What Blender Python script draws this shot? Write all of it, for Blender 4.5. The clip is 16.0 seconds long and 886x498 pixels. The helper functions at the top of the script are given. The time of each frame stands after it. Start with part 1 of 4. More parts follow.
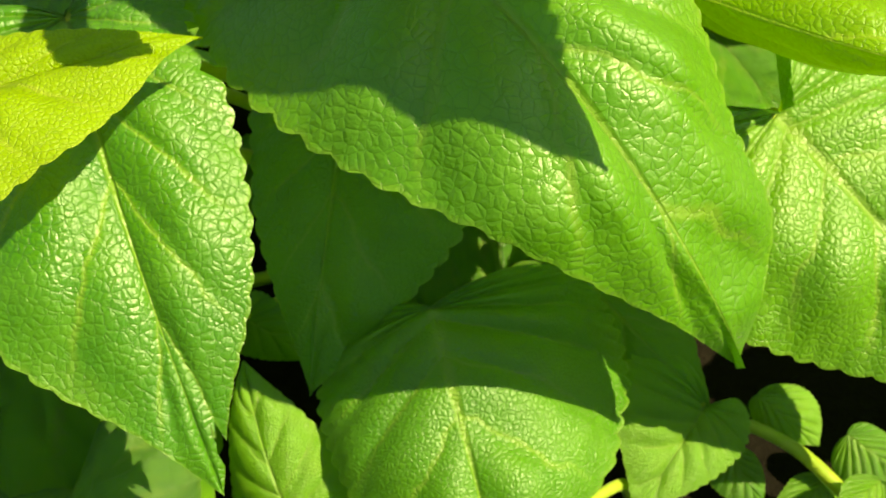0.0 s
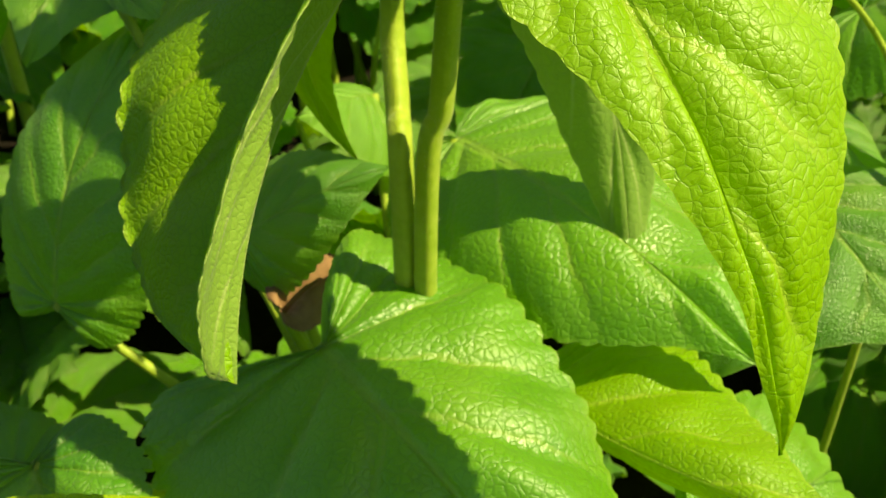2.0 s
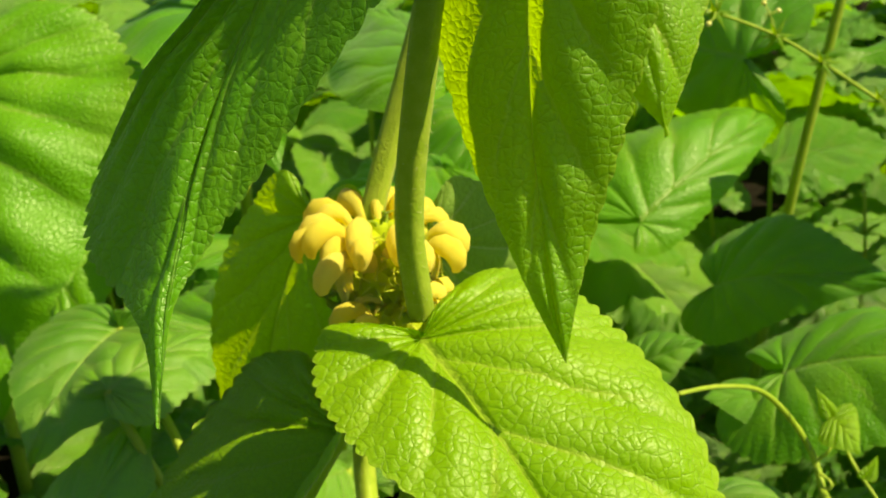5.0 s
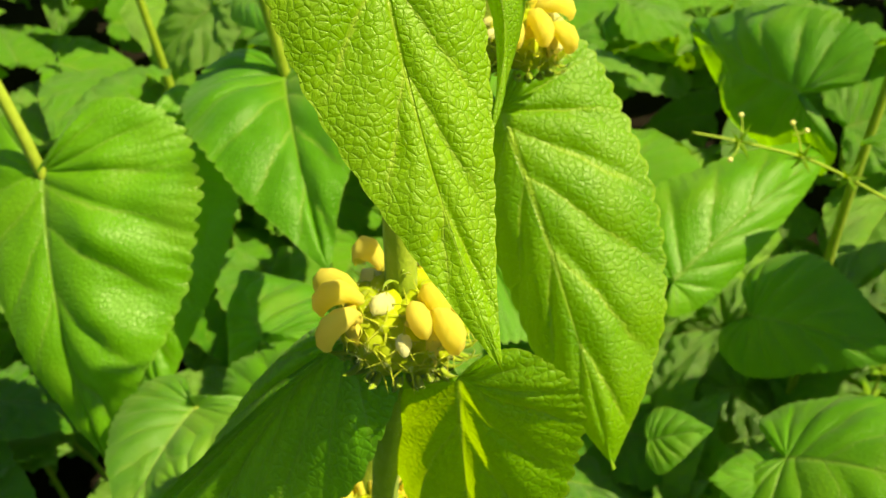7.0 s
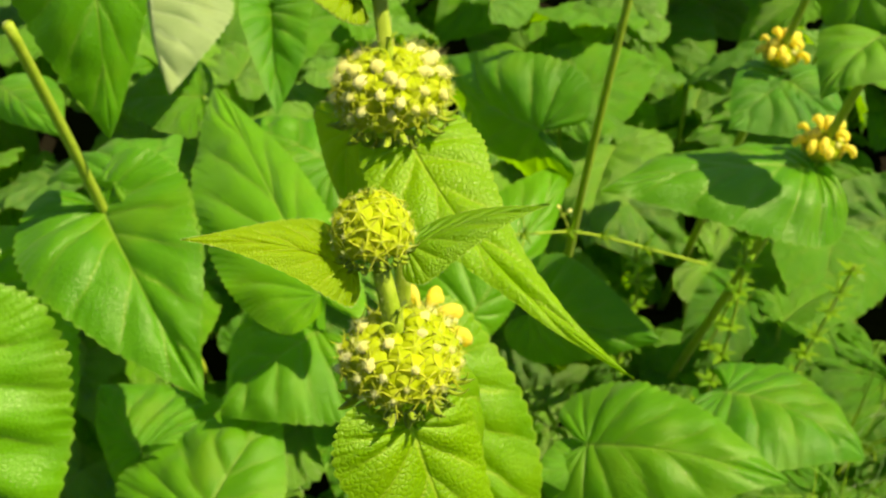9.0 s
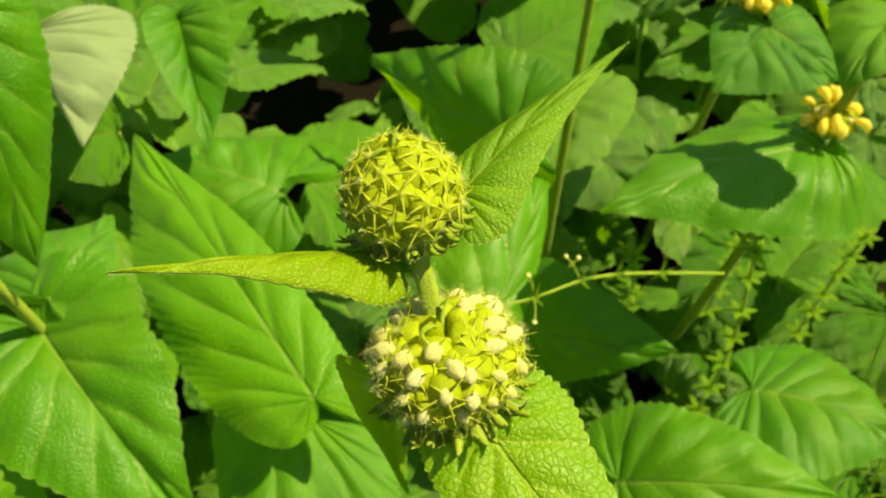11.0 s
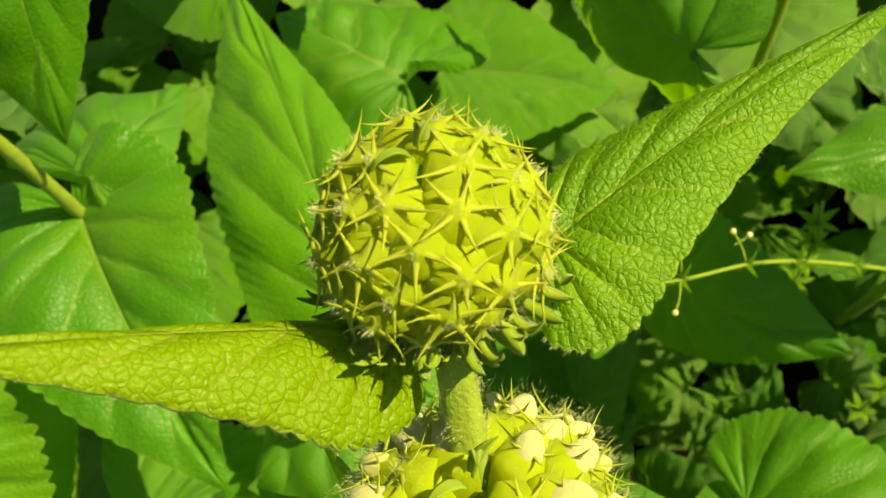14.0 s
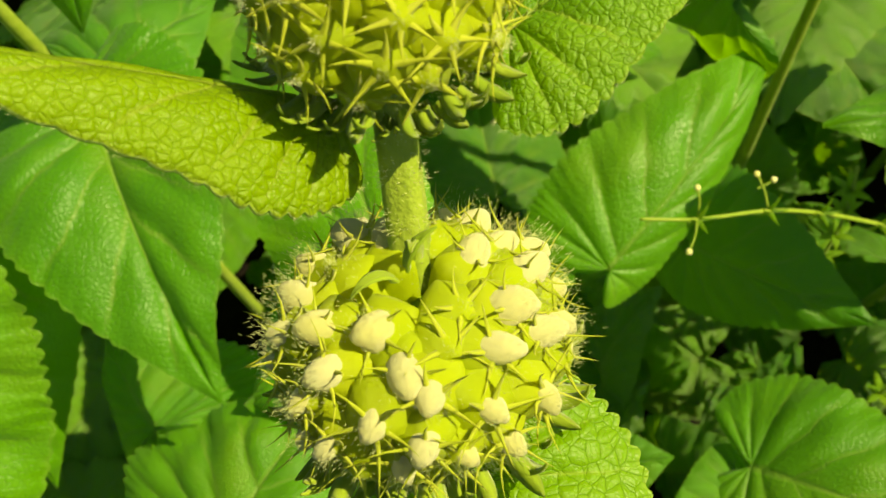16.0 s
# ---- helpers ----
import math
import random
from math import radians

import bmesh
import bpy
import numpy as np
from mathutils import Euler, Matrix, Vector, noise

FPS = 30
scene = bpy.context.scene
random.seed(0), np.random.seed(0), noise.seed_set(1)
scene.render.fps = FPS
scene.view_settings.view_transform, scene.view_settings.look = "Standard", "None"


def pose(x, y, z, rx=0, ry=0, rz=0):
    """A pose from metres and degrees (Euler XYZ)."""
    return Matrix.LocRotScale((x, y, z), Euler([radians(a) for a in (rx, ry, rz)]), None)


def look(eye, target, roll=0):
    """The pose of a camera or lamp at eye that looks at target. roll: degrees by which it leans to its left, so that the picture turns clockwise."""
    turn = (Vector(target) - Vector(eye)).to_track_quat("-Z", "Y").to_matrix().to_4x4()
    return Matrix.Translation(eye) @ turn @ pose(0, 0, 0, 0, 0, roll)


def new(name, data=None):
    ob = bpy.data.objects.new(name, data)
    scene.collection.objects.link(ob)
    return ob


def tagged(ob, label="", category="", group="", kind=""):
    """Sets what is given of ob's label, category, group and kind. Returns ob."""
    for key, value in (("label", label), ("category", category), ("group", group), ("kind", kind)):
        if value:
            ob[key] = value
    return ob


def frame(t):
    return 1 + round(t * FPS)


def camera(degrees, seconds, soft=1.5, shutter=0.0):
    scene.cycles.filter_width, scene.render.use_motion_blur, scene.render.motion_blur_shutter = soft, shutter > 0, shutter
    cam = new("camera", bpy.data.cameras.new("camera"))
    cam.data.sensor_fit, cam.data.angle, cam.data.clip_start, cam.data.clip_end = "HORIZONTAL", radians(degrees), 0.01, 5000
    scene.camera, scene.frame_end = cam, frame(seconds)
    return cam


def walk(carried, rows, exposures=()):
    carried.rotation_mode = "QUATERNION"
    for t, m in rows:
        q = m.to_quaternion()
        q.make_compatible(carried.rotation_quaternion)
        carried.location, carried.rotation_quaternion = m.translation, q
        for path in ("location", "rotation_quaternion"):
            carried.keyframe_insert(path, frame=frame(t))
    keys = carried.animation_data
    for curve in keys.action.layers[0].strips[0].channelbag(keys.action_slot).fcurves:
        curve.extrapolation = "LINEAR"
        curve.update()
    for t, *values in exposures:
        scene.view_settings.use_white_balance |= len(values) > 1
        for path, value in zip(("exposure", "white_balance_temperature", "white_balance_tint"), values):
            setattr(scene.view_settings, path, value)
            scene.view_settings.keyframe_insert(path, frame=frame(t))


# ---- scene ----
cam = camera(44.5, 16.0, 1.15)
PATH = [
    (0, (0.034, 0.025, 0.335), (-0.043, 1.341, -1.17), -1.1),
    (0.5, (0.033, 0.028, 0.351), (-0.028, 1.454, -1.051), -0.6),
    (1, (0.03, 0.031, 0.366), (0.003, 1.552, -0.933), 0.6),
    (1.5, (0.034, 0.03, 0.385), (0.04, 1.633, -0.81), 0.8),
    (2, (0.036, 0.029, 0.403), (0.07, 1.677, -0.729), 0.7),
    (2.5, (0.035, 0.029, 0.421), (0.079, 1.724, -0.641), 0.6),
    (3, (0.035, 0.029, 0.442), (0.088, 1.767, -0.547), 0.4),
    (3.5, (0.034, 0.023, 0.464), (0.105, 1.802, -0.447), 0.6),
    (4, (0.033, 0.021, 0.474), (0.126, 1.833, -0.367), 0.8),
    (4.5, (0.037, 0.019, 0.484), (0.146, 1.851, -0.31), 0.3),
    (4.7, (0.035, 0.017, 0.489), (0.144, 1.859, -0.282), 0.2),
    (6.8, (0.094, 0.067, 0.661), (-0.054, 1.714, -0.463), -2.9),
    (7, (0.092, 0.07, 0.701), (-0.051, 1.676, -0.482), -3.1),
    (7.5, (0.076, 0.076, 0.781), (-0.036, 1.601, -0.508), -3.0),
    (8, (0.045, 0.086, 0.839), (0.104, 1.557, -0.515), -1.3),
    (8.5, (0.026, 0.087, 0.879), (0.298, 1.505, -0.506), -1.1),
    (9, (0.017, 0.098, 0.916), (0.391, 1.448, -0.512), -0.8),
    (9.5, (0.024, 0.15, 0.935), (0.402, 1.42, -0.563), -2.2),
    (10, (0.032, 0.198, 0.944), (0.387, 1.405, -0.611), -4.3),
    (10.2, (0.034, 0.217, 0.945), (0.406, 1.407, -0.618), -4.6),
    (12.3, (0.0198, 0.3109, 0.9137), (0.4970, 1.3019, -0.7566), -3.8),
    (12.5, (0.0284, 0.3074, 0.9115), (0.4440, 1.3148, -0.7656), -3.8),
    (13, (0.0475, 0.3096, 0.9083), (0.3491, 1.3640, -0.7642), -4.3),
    (13.5, (0.0702, 0.3591, 0.8397), (0.3025, 1.4558, -0.8166), -6.9),
    (14, (0.0849, 0.3800, 0.8351), (0.1852, 1.3911, -0.8875), -9.1),
    (14.5, (0.0861, 0.3802, 0.8353), (0.1930, 1.3930, -0.8861), -8.6),
    (15, (0.0907, 0.3796, 0.8314), (0.2060, 1.3742, -0.9000), -8.0),
    (15.5, (0.0882, 0.3746, 0.8255), (0.2112, 1.3501, -0.9161), -7.0),
    (16, (0.0929, 0.3591, 0.8088), (0.1160, 1.3582, -0.9236), -8.3),
]
walk(cam, [(t, look(eye, target, roll)) for t, eye, target, roll in PATH], exposures=((0, 1.4, 6900, 4), (1.5, 1.25, 6900, 4), (4, 1.0, 6900, 4), (7, 1.2, 6900, 4), (10, 1.05, 6900, 4), (12.5, 1.0, 6900, 4), (16, 0.85, 6900, 4)))
cam.data.dof.use_dof = True
cam.data.dof.focus_distance = 0.20
cam.data.dof.aperture_fstop = 45.0

# ---- world and light ----
SUN_DIR = Vector((0.565, -0.14, 0.81)).normalized()
world = bpy.data.worlds.new("sky")
scene.world = world
world.use_nodes = True
wn = world.node_tree.nodes
sky = wn.new("ShaderNodeTexSky")
sky.sky_type = "NISHITA"
sky.sun_disc = False
sky.sun_elevation = math.asin(SUN_DIR.z)
sky.sun_rotation = math.atan2(SUN_DIR.x, SUN_DIR.y)
wn["Background"].inputs["Strength"].default_value = 0.043
world.node_tree.links.new(sky.outputs["Color"], wn["Background"].inputs["Color"])
sun = new("sun", bpy.data.lights.new("sun", "SUN"))
sun.data.energy = 5.2
sun.data.angle = radians(0.5)
sun.data.color = (1.0, 0.86, 0.47)
sun.matrix_world = look(SUN_DIR * 5, (0, 0, 0))


# ---- materials ----
class Nodes:
    """Short hand for building a node material."""

    def __init__(self, name):
        self.mat = bpy.data.materials.new(name)
        self.mat.use_nodes = True
        self.tree = self.mat.node_tree
        self.tree.nodes.clear()

    def add(self, kind, **values):
        node = self.tree.nodes.new("ShaderNode" + kind)
        for key, value in values.items():
            if key in node.inputs:
                self.give(value, node.inputs[key])
        return node

    def give(self, value, socket):
        if isinstance(value, bpy.types.NodeSocket):
            self.tree.links.new(value, socket)
        else:
            socket.default_value = value

    def math(self, op, a, b=0.0, clamp=False):
        node = self.tree.nodes.new("ShaderNodeMath")
        node.operation = op
        node.use_clamp = clamp
        self.give(a, node.inputs[0])
        self.give(b, node.inputs[1])
        return node.outputs[0]

    def mix(self, fac, a, b):
        node = self.tree.nodes.new("ShaderNodeMix")
        node.data_type = "RGBA"
        self.give(fac, node.inputs[0])
        self.give(a, node.inputs[6])
        self.give(b, node.inputs[7])
        return node.outputs[2]

    def span(self, value, lo, hi, to_lo=0.0, to_hi=1.0):
        node = self.tree.nodes.new("ShaderNodeMapRange")
        for i, v in enumerate((value, lo, hi, to_lo, to_hi)):
            self.give(v, node.inputs[i])
        return node.outputs[0]

    def noise(self, coords, scale, detail=4.0, rough=0.55):
        return self.add("TexNoise", Vector=coords, Scale=scale, Detail=detail, Roughness=rough).outputs[0]

    def finish(self, shader):
        out = self.tree.nodes.new("ShaderNodeOutputMaterial")
        self.tree.links.new(shader, out.inputs[0])
        return self.mat


def rgb(r, g, b):
    return (r, g, b, 1.0)


def leaf_material(name, dark, light, vein, glow, rough, through_share, relief=1.0, sheen=0.0, gloss=0.35):
    """Rugose, softly hairy leaf blade: veins along the blade's own grid, plump cells of the vein net in between."""
    n = Nodes(name)
    tex = n.add("TexCoord")
    obj = tex.outputs["Object"]
    uv = n.tree.nodes.new("ShaderNodeUVMap")
    uv.uv_map = "grid"
    sep = n.add("SeparateXYZ", Vector=uv.outputs[0])
    u, p = sep.outputs[0], sep.outputs[1]
    rnd = n.add("ObjectInfo").outputs["Random"]
    # side veins run along the rows of the blade, the midrib along its axis
    wob = n.math("MULTIPLY", n.math("SUBTRACT", n.noise(obj, 45.0, 2.0), 0.5), 0.045)
    row = n.math("FRACT", n.math("MULTIPLY", n.math("ADD", p, wob), 10.0))
    off = n.math("ABSOLUTE", n.math("SUBTRACT", row, 0.5))
    fade = n.span(u, 0.97, 0.55, 0.05, 1.0)
    side = n.math("MULTIPLY", n.span(off, 0.445, 0.485), fade)
    broad = n.math("MULTIPLY", n.math("POWER", n.span(off, 0.5, 0.16), 0.7), fade)
    rib = n.span(u, 0.034, 0.014)
    veins = n.math("MAXIMUM", n.math("MULTIPLY", side, 0.9), rib)
    wv = n.add("TexNoise", Vector=obj, Scale=110.0, Detail=2.0)
    sc = n.add("VectorMath")
    sc.operation = "SCALE"
    n.give(wv.outputs[1], sc.inputs[0])
    n.give(0.0018, sc.inputs["Scale"])
    warp = n.add("VectorMath")
    warp.operation = "ADD"
    n.give(obj, warp.inputs[0])
    n.give(sc.outputs[0], warp.inputs[1])
    cells = n.add("TexVoronoi", Vector=warp.outputs[0], Scale=340.0, Randomness=0.9)
    cells.feature = "DISTANCE_TO_EDGE"
    fine = n.add("TexVoronoi", Vector=warp.outputs[0], Scale=560.0)
    fine.feature = "DISTANCE_TO_EDGE"
    plump = n.math("POWER", n.span(cells.outputs["Distance"], 0.0, 0.32), 0.5)
    small = n.math("POWER", n.span(fine.outputs["Distance"], 0.0, 0.30), 0.6)
    net = n.span(cells.outputs["Distance"], 0.075, 0.0)
    grain = n.noise(obj, 3000.0, 2.0)
    lumps = n.noise(obj, 260.0, 2.0)
    blotch = n.noise(obj, 30.0, 4.0)
    col = n.mix(n.span(blotch, 0.3, 0.72), dark, light)
    col = n.mix(n.math("MULTIPLY", rnd, 0.5), col, n.mix(0.45, light, glow))
    col = n.mix(n.math("MULTIPLY", n.span(n.noise(obj, 17.0, 3.0), 0.52, 0.70), 0.35), col, n.mix(0.6, light, rgb(0.24, 0.30, 0.008)))
    fleck = n.noise(obj, 1100.0, 3.0, 0.7)
    col = n.mix(n.span(fleck, 0.40, 0.25, 0.0, 0.42), col, n.mix(0.6, dark, rgb(0.006, 0.04, 0.0)))
    # light flecks paint the glints of fine hairs into the colour
    col = n.mix(n.span(fleck, 0.55, 0.72, 0.0, 0.55), col, n.mix(0.3, light, vein))
    # net lines darkened in the colour, as shaded creases between the cells
    col = n.mix(n.math("MULTIPLY", net, n.span(n.noise(obj, 50.0, 2.0), 0.35, 0.65, 0.16, 0.34)), col, n.mix(0.45, dark, rgb(0.01, 0.05, 0.0)))
    col = n.mix(n.math("MULTIPLY", veins, 0.72), col, vein)
    # margin coloured paler, like a raised edge catching the light
    col = n.mix(n.math("MULTIPLY", n.span(u, 0.965, 0.995), 0.45), col, vein)
    spots = n.span(n.noise(obj, 330.0, 2.0), 0.78, 0.82)
    col = n.mix(n.math("MULTIPLY", spots, 0.3), col, rgb(0.16, 0.13, 0.03))
    h = n.math("ADD", n.math("MULTIPLY", plump, 0.34), n.math("MULTIPLY", small, 0.12))
    h = n.math("ADD", h, n.math("MULTIPLY", lumps, 0.12))
    h = n.math("ADD", h, n.math("MULTIPLY", grain, 0.10))
    h = n.math("ADD", h, n.math("MULTIPLY", broad, 0.9))
    h = n.math("SUBTRACT", h, n.math("MULTIPLY", rib, 0.7))
    bump = n.add("Bump", Strength=0.66 * relief, Distance=0.0012, Height=h)
    rough_map = n.math("ADD", n.span(n.noise(obj, 60.0, 3.0), 0.3, 0.7, rough - 0.10, rough + 0.10), n.math("MULTIPLY", grain, 0.08))
    bsdf = n.add("BsdfPrincipled", **{"Base Color": col, "Roughness": rough_map, "Normal": bump.outputs[0], "Specular IOR Level": gloss,
                                      "Sheen Weight": sheen, "Sheen Roughness": 0.4})
    lit = n.mix(n.math("MULTIPLY", veins, 0.4), n.mix(n.math("MULTIPLY", net, 0.25), glow, n.mix(0.5, glow, dark)), vein)
    tr = n.add("BsdfTranslucent", Color=lit, Normal=bump.outputs[0])
    mix = n.add("MixShader", Fac=through_share)
    n.give(bsdf.outputs[0], mix.inputs[1])
    n.give(tr.outputs[0], mix.inputs[2])
    return n.finish(mix.outputs[0])


def soft_material(name, a, b, rough=0.6, share=0.2, glow=None, scale=300.0, bump=0.4, sheen=0.3):
    """Downy plant tissue: stalks, calyces, buds and petals."""
    n = Nodes(name)
    obj = n.add("TexCoord").outputs["Object"]
    rnd = n.add("ObjectInfo").outputs["Random"]
    f = n.noise(obj, scale, 3.0)
    col = n.mix(n.span(n.math("ADD", f, n.math("MULTIPLY", n.math("SUBTRACT", rnd, 0.5), 0.35)), 0.25, 0.75), a, b)
    bm = n.add("Bump", Strength=bump, Distance=0.0004, Height=n.noise(obj, scale * 5, 2.0))
    bsdf = n.add("BsdfPrincipled", **{"Base Color": col, "Roughness": rough, "Normal": bm.outputs[0],
                                      "Sheen Weight": sheen, "Sheen Roughness": 0.35, "Specular IOR Level": 0.35})
    tr = n.add("BsdfTranslucent", Color=glow or b)
    mix = n.add("MixShader", Fac=share)
    n.give(bsdf.outputs[0], mix.inputs[1])
    n.give(tr.outputs[0], mix.inputs[2])
    return n.finish(mix.outputs[0])


def soil_material():
    n = Nodes("shade_dark_soil")
    obj = n.add("TexCoord").outputs["Object"]
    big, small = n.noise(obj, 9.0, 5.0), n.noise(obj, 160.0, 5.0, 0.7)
    # near-black base colours stand in for the shade under the leaf canopy
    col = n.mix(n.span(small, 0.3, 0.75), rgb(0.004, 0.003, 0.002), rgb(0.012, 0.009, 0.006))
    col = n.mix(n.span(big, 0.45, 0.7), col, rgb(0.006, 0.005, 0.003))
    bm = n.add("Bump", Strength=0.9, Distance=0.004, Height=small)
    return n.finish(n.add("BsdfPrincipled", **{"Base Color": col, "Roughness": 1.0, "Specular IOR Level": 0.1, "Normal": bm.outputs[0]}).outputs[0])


LEAF = leaf_material("leaf_green", rgb(0.026, 0.140, 0.001), rgb(0.066, 0.225, 0.002), rgb(0.17, 0.30, 0.03),
                     rgb(0.31, 0.64, 0.002), 0.36, 0.37, sheen=0.08, gloss=0.42)
BASAL = leaf_material("leaf_basal_green", rgb(0.032, 0.150, 0.001), rgb(0.084, 0.245, 0.002), rgb(0.20, 0.34, 0.03),
                      rgb(0.35, 0.66, 0.002), 0.38, 0.37, sheen=0.08, gloss=0.85)
YOUNG = leaf_material("leaf_young_green", rgb(0.085, 0.235, 0.001), rgb(0.172, 0.350, 0.002), rgb(0.34, 0.48, 0.04),
                      rgb(0.50, 0.74, 0.002), 0.40, 0.48, gloss=0.5)
# yellower copy of the leaf green, painting sun on and through a blade
SUNLIT = leaf_material("leaf_sunlit_green", rgb(0.11, 0.24, 0.001), rgb(0.19, 0.33, 0.002), rgb(0.34, 0.42, 0.04),
                       rgb(0.62, 0.74, 0.003), 0.38, 0.45, gloss=0.35)
PALE = leaf_material("leaf_pale_underside", rgb(0.13, 0.235, 0.035), rgb(0.19, 0.30, 0.06), rgb(0.36, 0.44, 0.16),
                     rgb(0.36, 0.56, 0.04), 0.65, 0.45, 0.7, 0.1, 0.3)
SILVER = leaf_material("leaf_silvery_underside", rgb(0.15, 0.24, 0.11), rgb(0.25, 0.34, 0.20), rgb(0.38, 0.46, 0.30),
                       rgb(0.45, 0.52, 0.22), 0.6, 0.4, 0.7, 0.2, 0.3)
STALK = soft_material("stalk_green", rgb(0.22, 0.34, 0.015), rgb(0.36, 0.46, 0.05), 0.5, 0.25, rgb(0.5, 0.62, 0.03), 220.0, 0.8, 0.15)
CALYX = soft_material("calyx_yellow_green", rgb(0.39, 0.53, 0.004), rgb(0.54, 0.65, 0.010), 0.5, 0.48, rgb(0.80, 0.80, 0.02), 200.0, sheen=0.1)
SPINE = soft_material("calyx_tooth", rgb(0.48, 0.57, 0.02), rgb(0.62, 0.67, 0.05), 0.5, 0.40, rgb(0.62, 0.62, 0.05), 200.0)
BRACT = soft_material("bract_green", rgb(0.24, 0.38, 0.010), rgb(0.40, 0.52, 0.03), 0.55, 0.35, rgb(0.5, 0.6, 0.02), 200.0)
BUD = soft_material("bud_cream", rgb(0.78, 0.77, 0.24), rgb(0.88, 0.87, 0.50), 0.7, 0.40, rgb(0.9, 0.84, 0.26), 300.0, 0.6, 0.6)
DOWN = soft_material("pale_down", rgb(0.68, 0.72, 0.30), rgb(0.82, 0.83, 0.48), 0.5, 0.4, rgb(0.8, 0.8, 0.4), 100.0, 0.0)
PETAL = soft_material("petal_yellow", rgb(0.86, 0.75, 0.06), rgb(0.91, 0.85, 0.20), 0.45, 0.48, rgb(0.95, 0.80, 0.06), 150.0, 0.6, 0.15)
SOIL = soil_material()
DRY = soft_material("dry_leaf_brown", rgb(0.10, 0.045, 0.018), rgb(0.26, 0.15, 0.07), 0.8, 0.1, None, 120.0)
GRASS = soft_material("grass_green", rgb(0.06, 0.15, 0.015), rgb(0.12, 0.26, 0.02), 0.5, 0.3, rgb(0.4, 0.6, 0.03), 60.0)


# ---- building blocks ----
def thing(name, place, label, category, group="", kind=""):
    ob = new(name)
    ob.location = place
    ob.empty_display_size = 0.02
    return tagged(ob, label, category, group, kind)


def home(ob):
    """World place of a thing, part or sub-part by its own offsets."""
    v = Vector((0, 0, 0))
    while ob:
        v, ob = v + ob.location, ob.parent
    return v


def part(name, mesh, parent, place, label=""):
    """One mesh as a part: its vertices are kept relative to place, which is in the world."""
    ob = new(name, mesh)
    ob.parent = parent
    ob.location = Vector(place) - home(parent)
    return tagged(ob, label)


def mesh_of(name, verts, faces, mats, smooth=True, uvs=None, index=None):
    me = bpy.data.meshes.new(name)
    me.from_pydata([tuple(v) for v in verts], [], faces)
    for m in mats:
        me.materials.append(m)
    if smooth:
        me.polygons.foreach_set("use_smooth", [True] * len(me.polygons))
    if index is not None:
        me.polygons.foreach_set("material_index", index)
    if uvs is not None:
        layer = me.uv_layers.new(name="grid")
        flat = [0.0] * (2 * len(me.loops))
        for i, loop in enumerate(me.loops):
            flat[2 * i], flat[2 * i + 1] = uvs[loop.vertex_index]
        layer.data.foreach_set("uv", flat)
    me.update()
    return me


OUTLINES = {
    # along the axis, across (1 is the widest)
    "oval": ((0, 0), (-0.05, 0.20), (-0.08, 0.52), (-0.01, 0.82), (0.14, 0.98), (0.38, 1.0), (0.63, 0.76), (0.85, 0.27), (1, 0)),
    "blunt": ((0, 0), (-0.10, 0.20), (-0.17, 0.55), (-0.10, 0.88), (0.10, 1.0), (0.42, 1.0), (0.72, 0.86), (0.93, 0.50), (1, 0)),
    "wide": ((0, 0), (-0.05, 0.22), (-0.07, 0.58), (0.0, 0.90), (0.13, 1.0), (0.36, 0.93), (0.60, 0.68), (0.84, 0.30), (1, 0)),
    "broad": ((0, 0), (-0.10, 0.20), (-0.17, 0.55), (-0.10, 0.88), (0.10, 1.0), (0.38, 1.0), (0.65, 0.78), (0.87, 0.33), (1, 0)),
    "full": ((0, 0), (-0.10, 0.25), (-0.15, 0.58), (-0.06, 0.86), (0.12, 1.0), (0.40, 0.92), (0.60, 0.60), (0.82, 0.48), (1, 0)),
    "drip": ((0, 0), (-0.10, 0.20), (-0.17, 0.55), (-0.10, 0.88), (0.10, 1.0), (0.36, 0.94), (0.60, 0.58), (0.82, 0.16), (1, 0)),
    "sinus": ((0, 0), (-0.02, 0.18), (-0.07, 0.45), (-0.12, 0.76), (-0.01, 1.0), (0.26, 0.90), (0.54, 0.57), (0.82, 0.20), (1, 0)),
    "spear": ((0, 0), (-0.06, 0.30), (-0.09, 0.66), (-0.01, 0.95), (0.10, 1.0), (0.24, 0.80), (0.47, 0.48), (0.76, 0.18), (1, 0)),
    "cordate": ((0, 0), (-0.10, 0.16), (-0.20, 0.42), (-0.14, 0.78), (0.06, 1.0), (0.31, 0.91), (0.58, 0.64), (0.83, 0.27), (1, 0)),
    "heart": ((0, 0), (-0.06, 0.20), (-0.09, 0.52), (-0.01, 0.86), (0.12, 1.0), (0.34, 0.91), (0.60, 0.62), (0.84, 0.25), (1, 0)),
    "lance": ((0, 0), (-0.03, 0.25), (-0.02, 0.60), (0.06, 0.92), (0.19, 1.0), (0.38, 0.78), (0.62, 0.44), (0.85, 0.15), (1, 0)),
}


def outline(form, q):
    """Point of the blade's edge at q, from 0 at the base to 1 at the tip (Catmull-Rom)."""
    pts = OUTLINES[form]
    k = min(int(q * (len(pts) - 1)), len(pts) - 2)
    f = q * (len(pts) - 1) - k
    p1, p2 = pts[k], pts[k + 1]
    p0 = pts[k - 1] if k else (0.05, -0.1)
    p3 = pts[k + 2] if k + 2 < len(pts) else (1.06, -0.12)
    return [0.5 * (2 * b + (c - a) * f + (2 * a - 5 * b + 4 * c - d) * f * f + (3 * b - a - 3 * c + d) * f ** 3)
            for a, b, c, d in zip(p0, p1, p2, p3)]


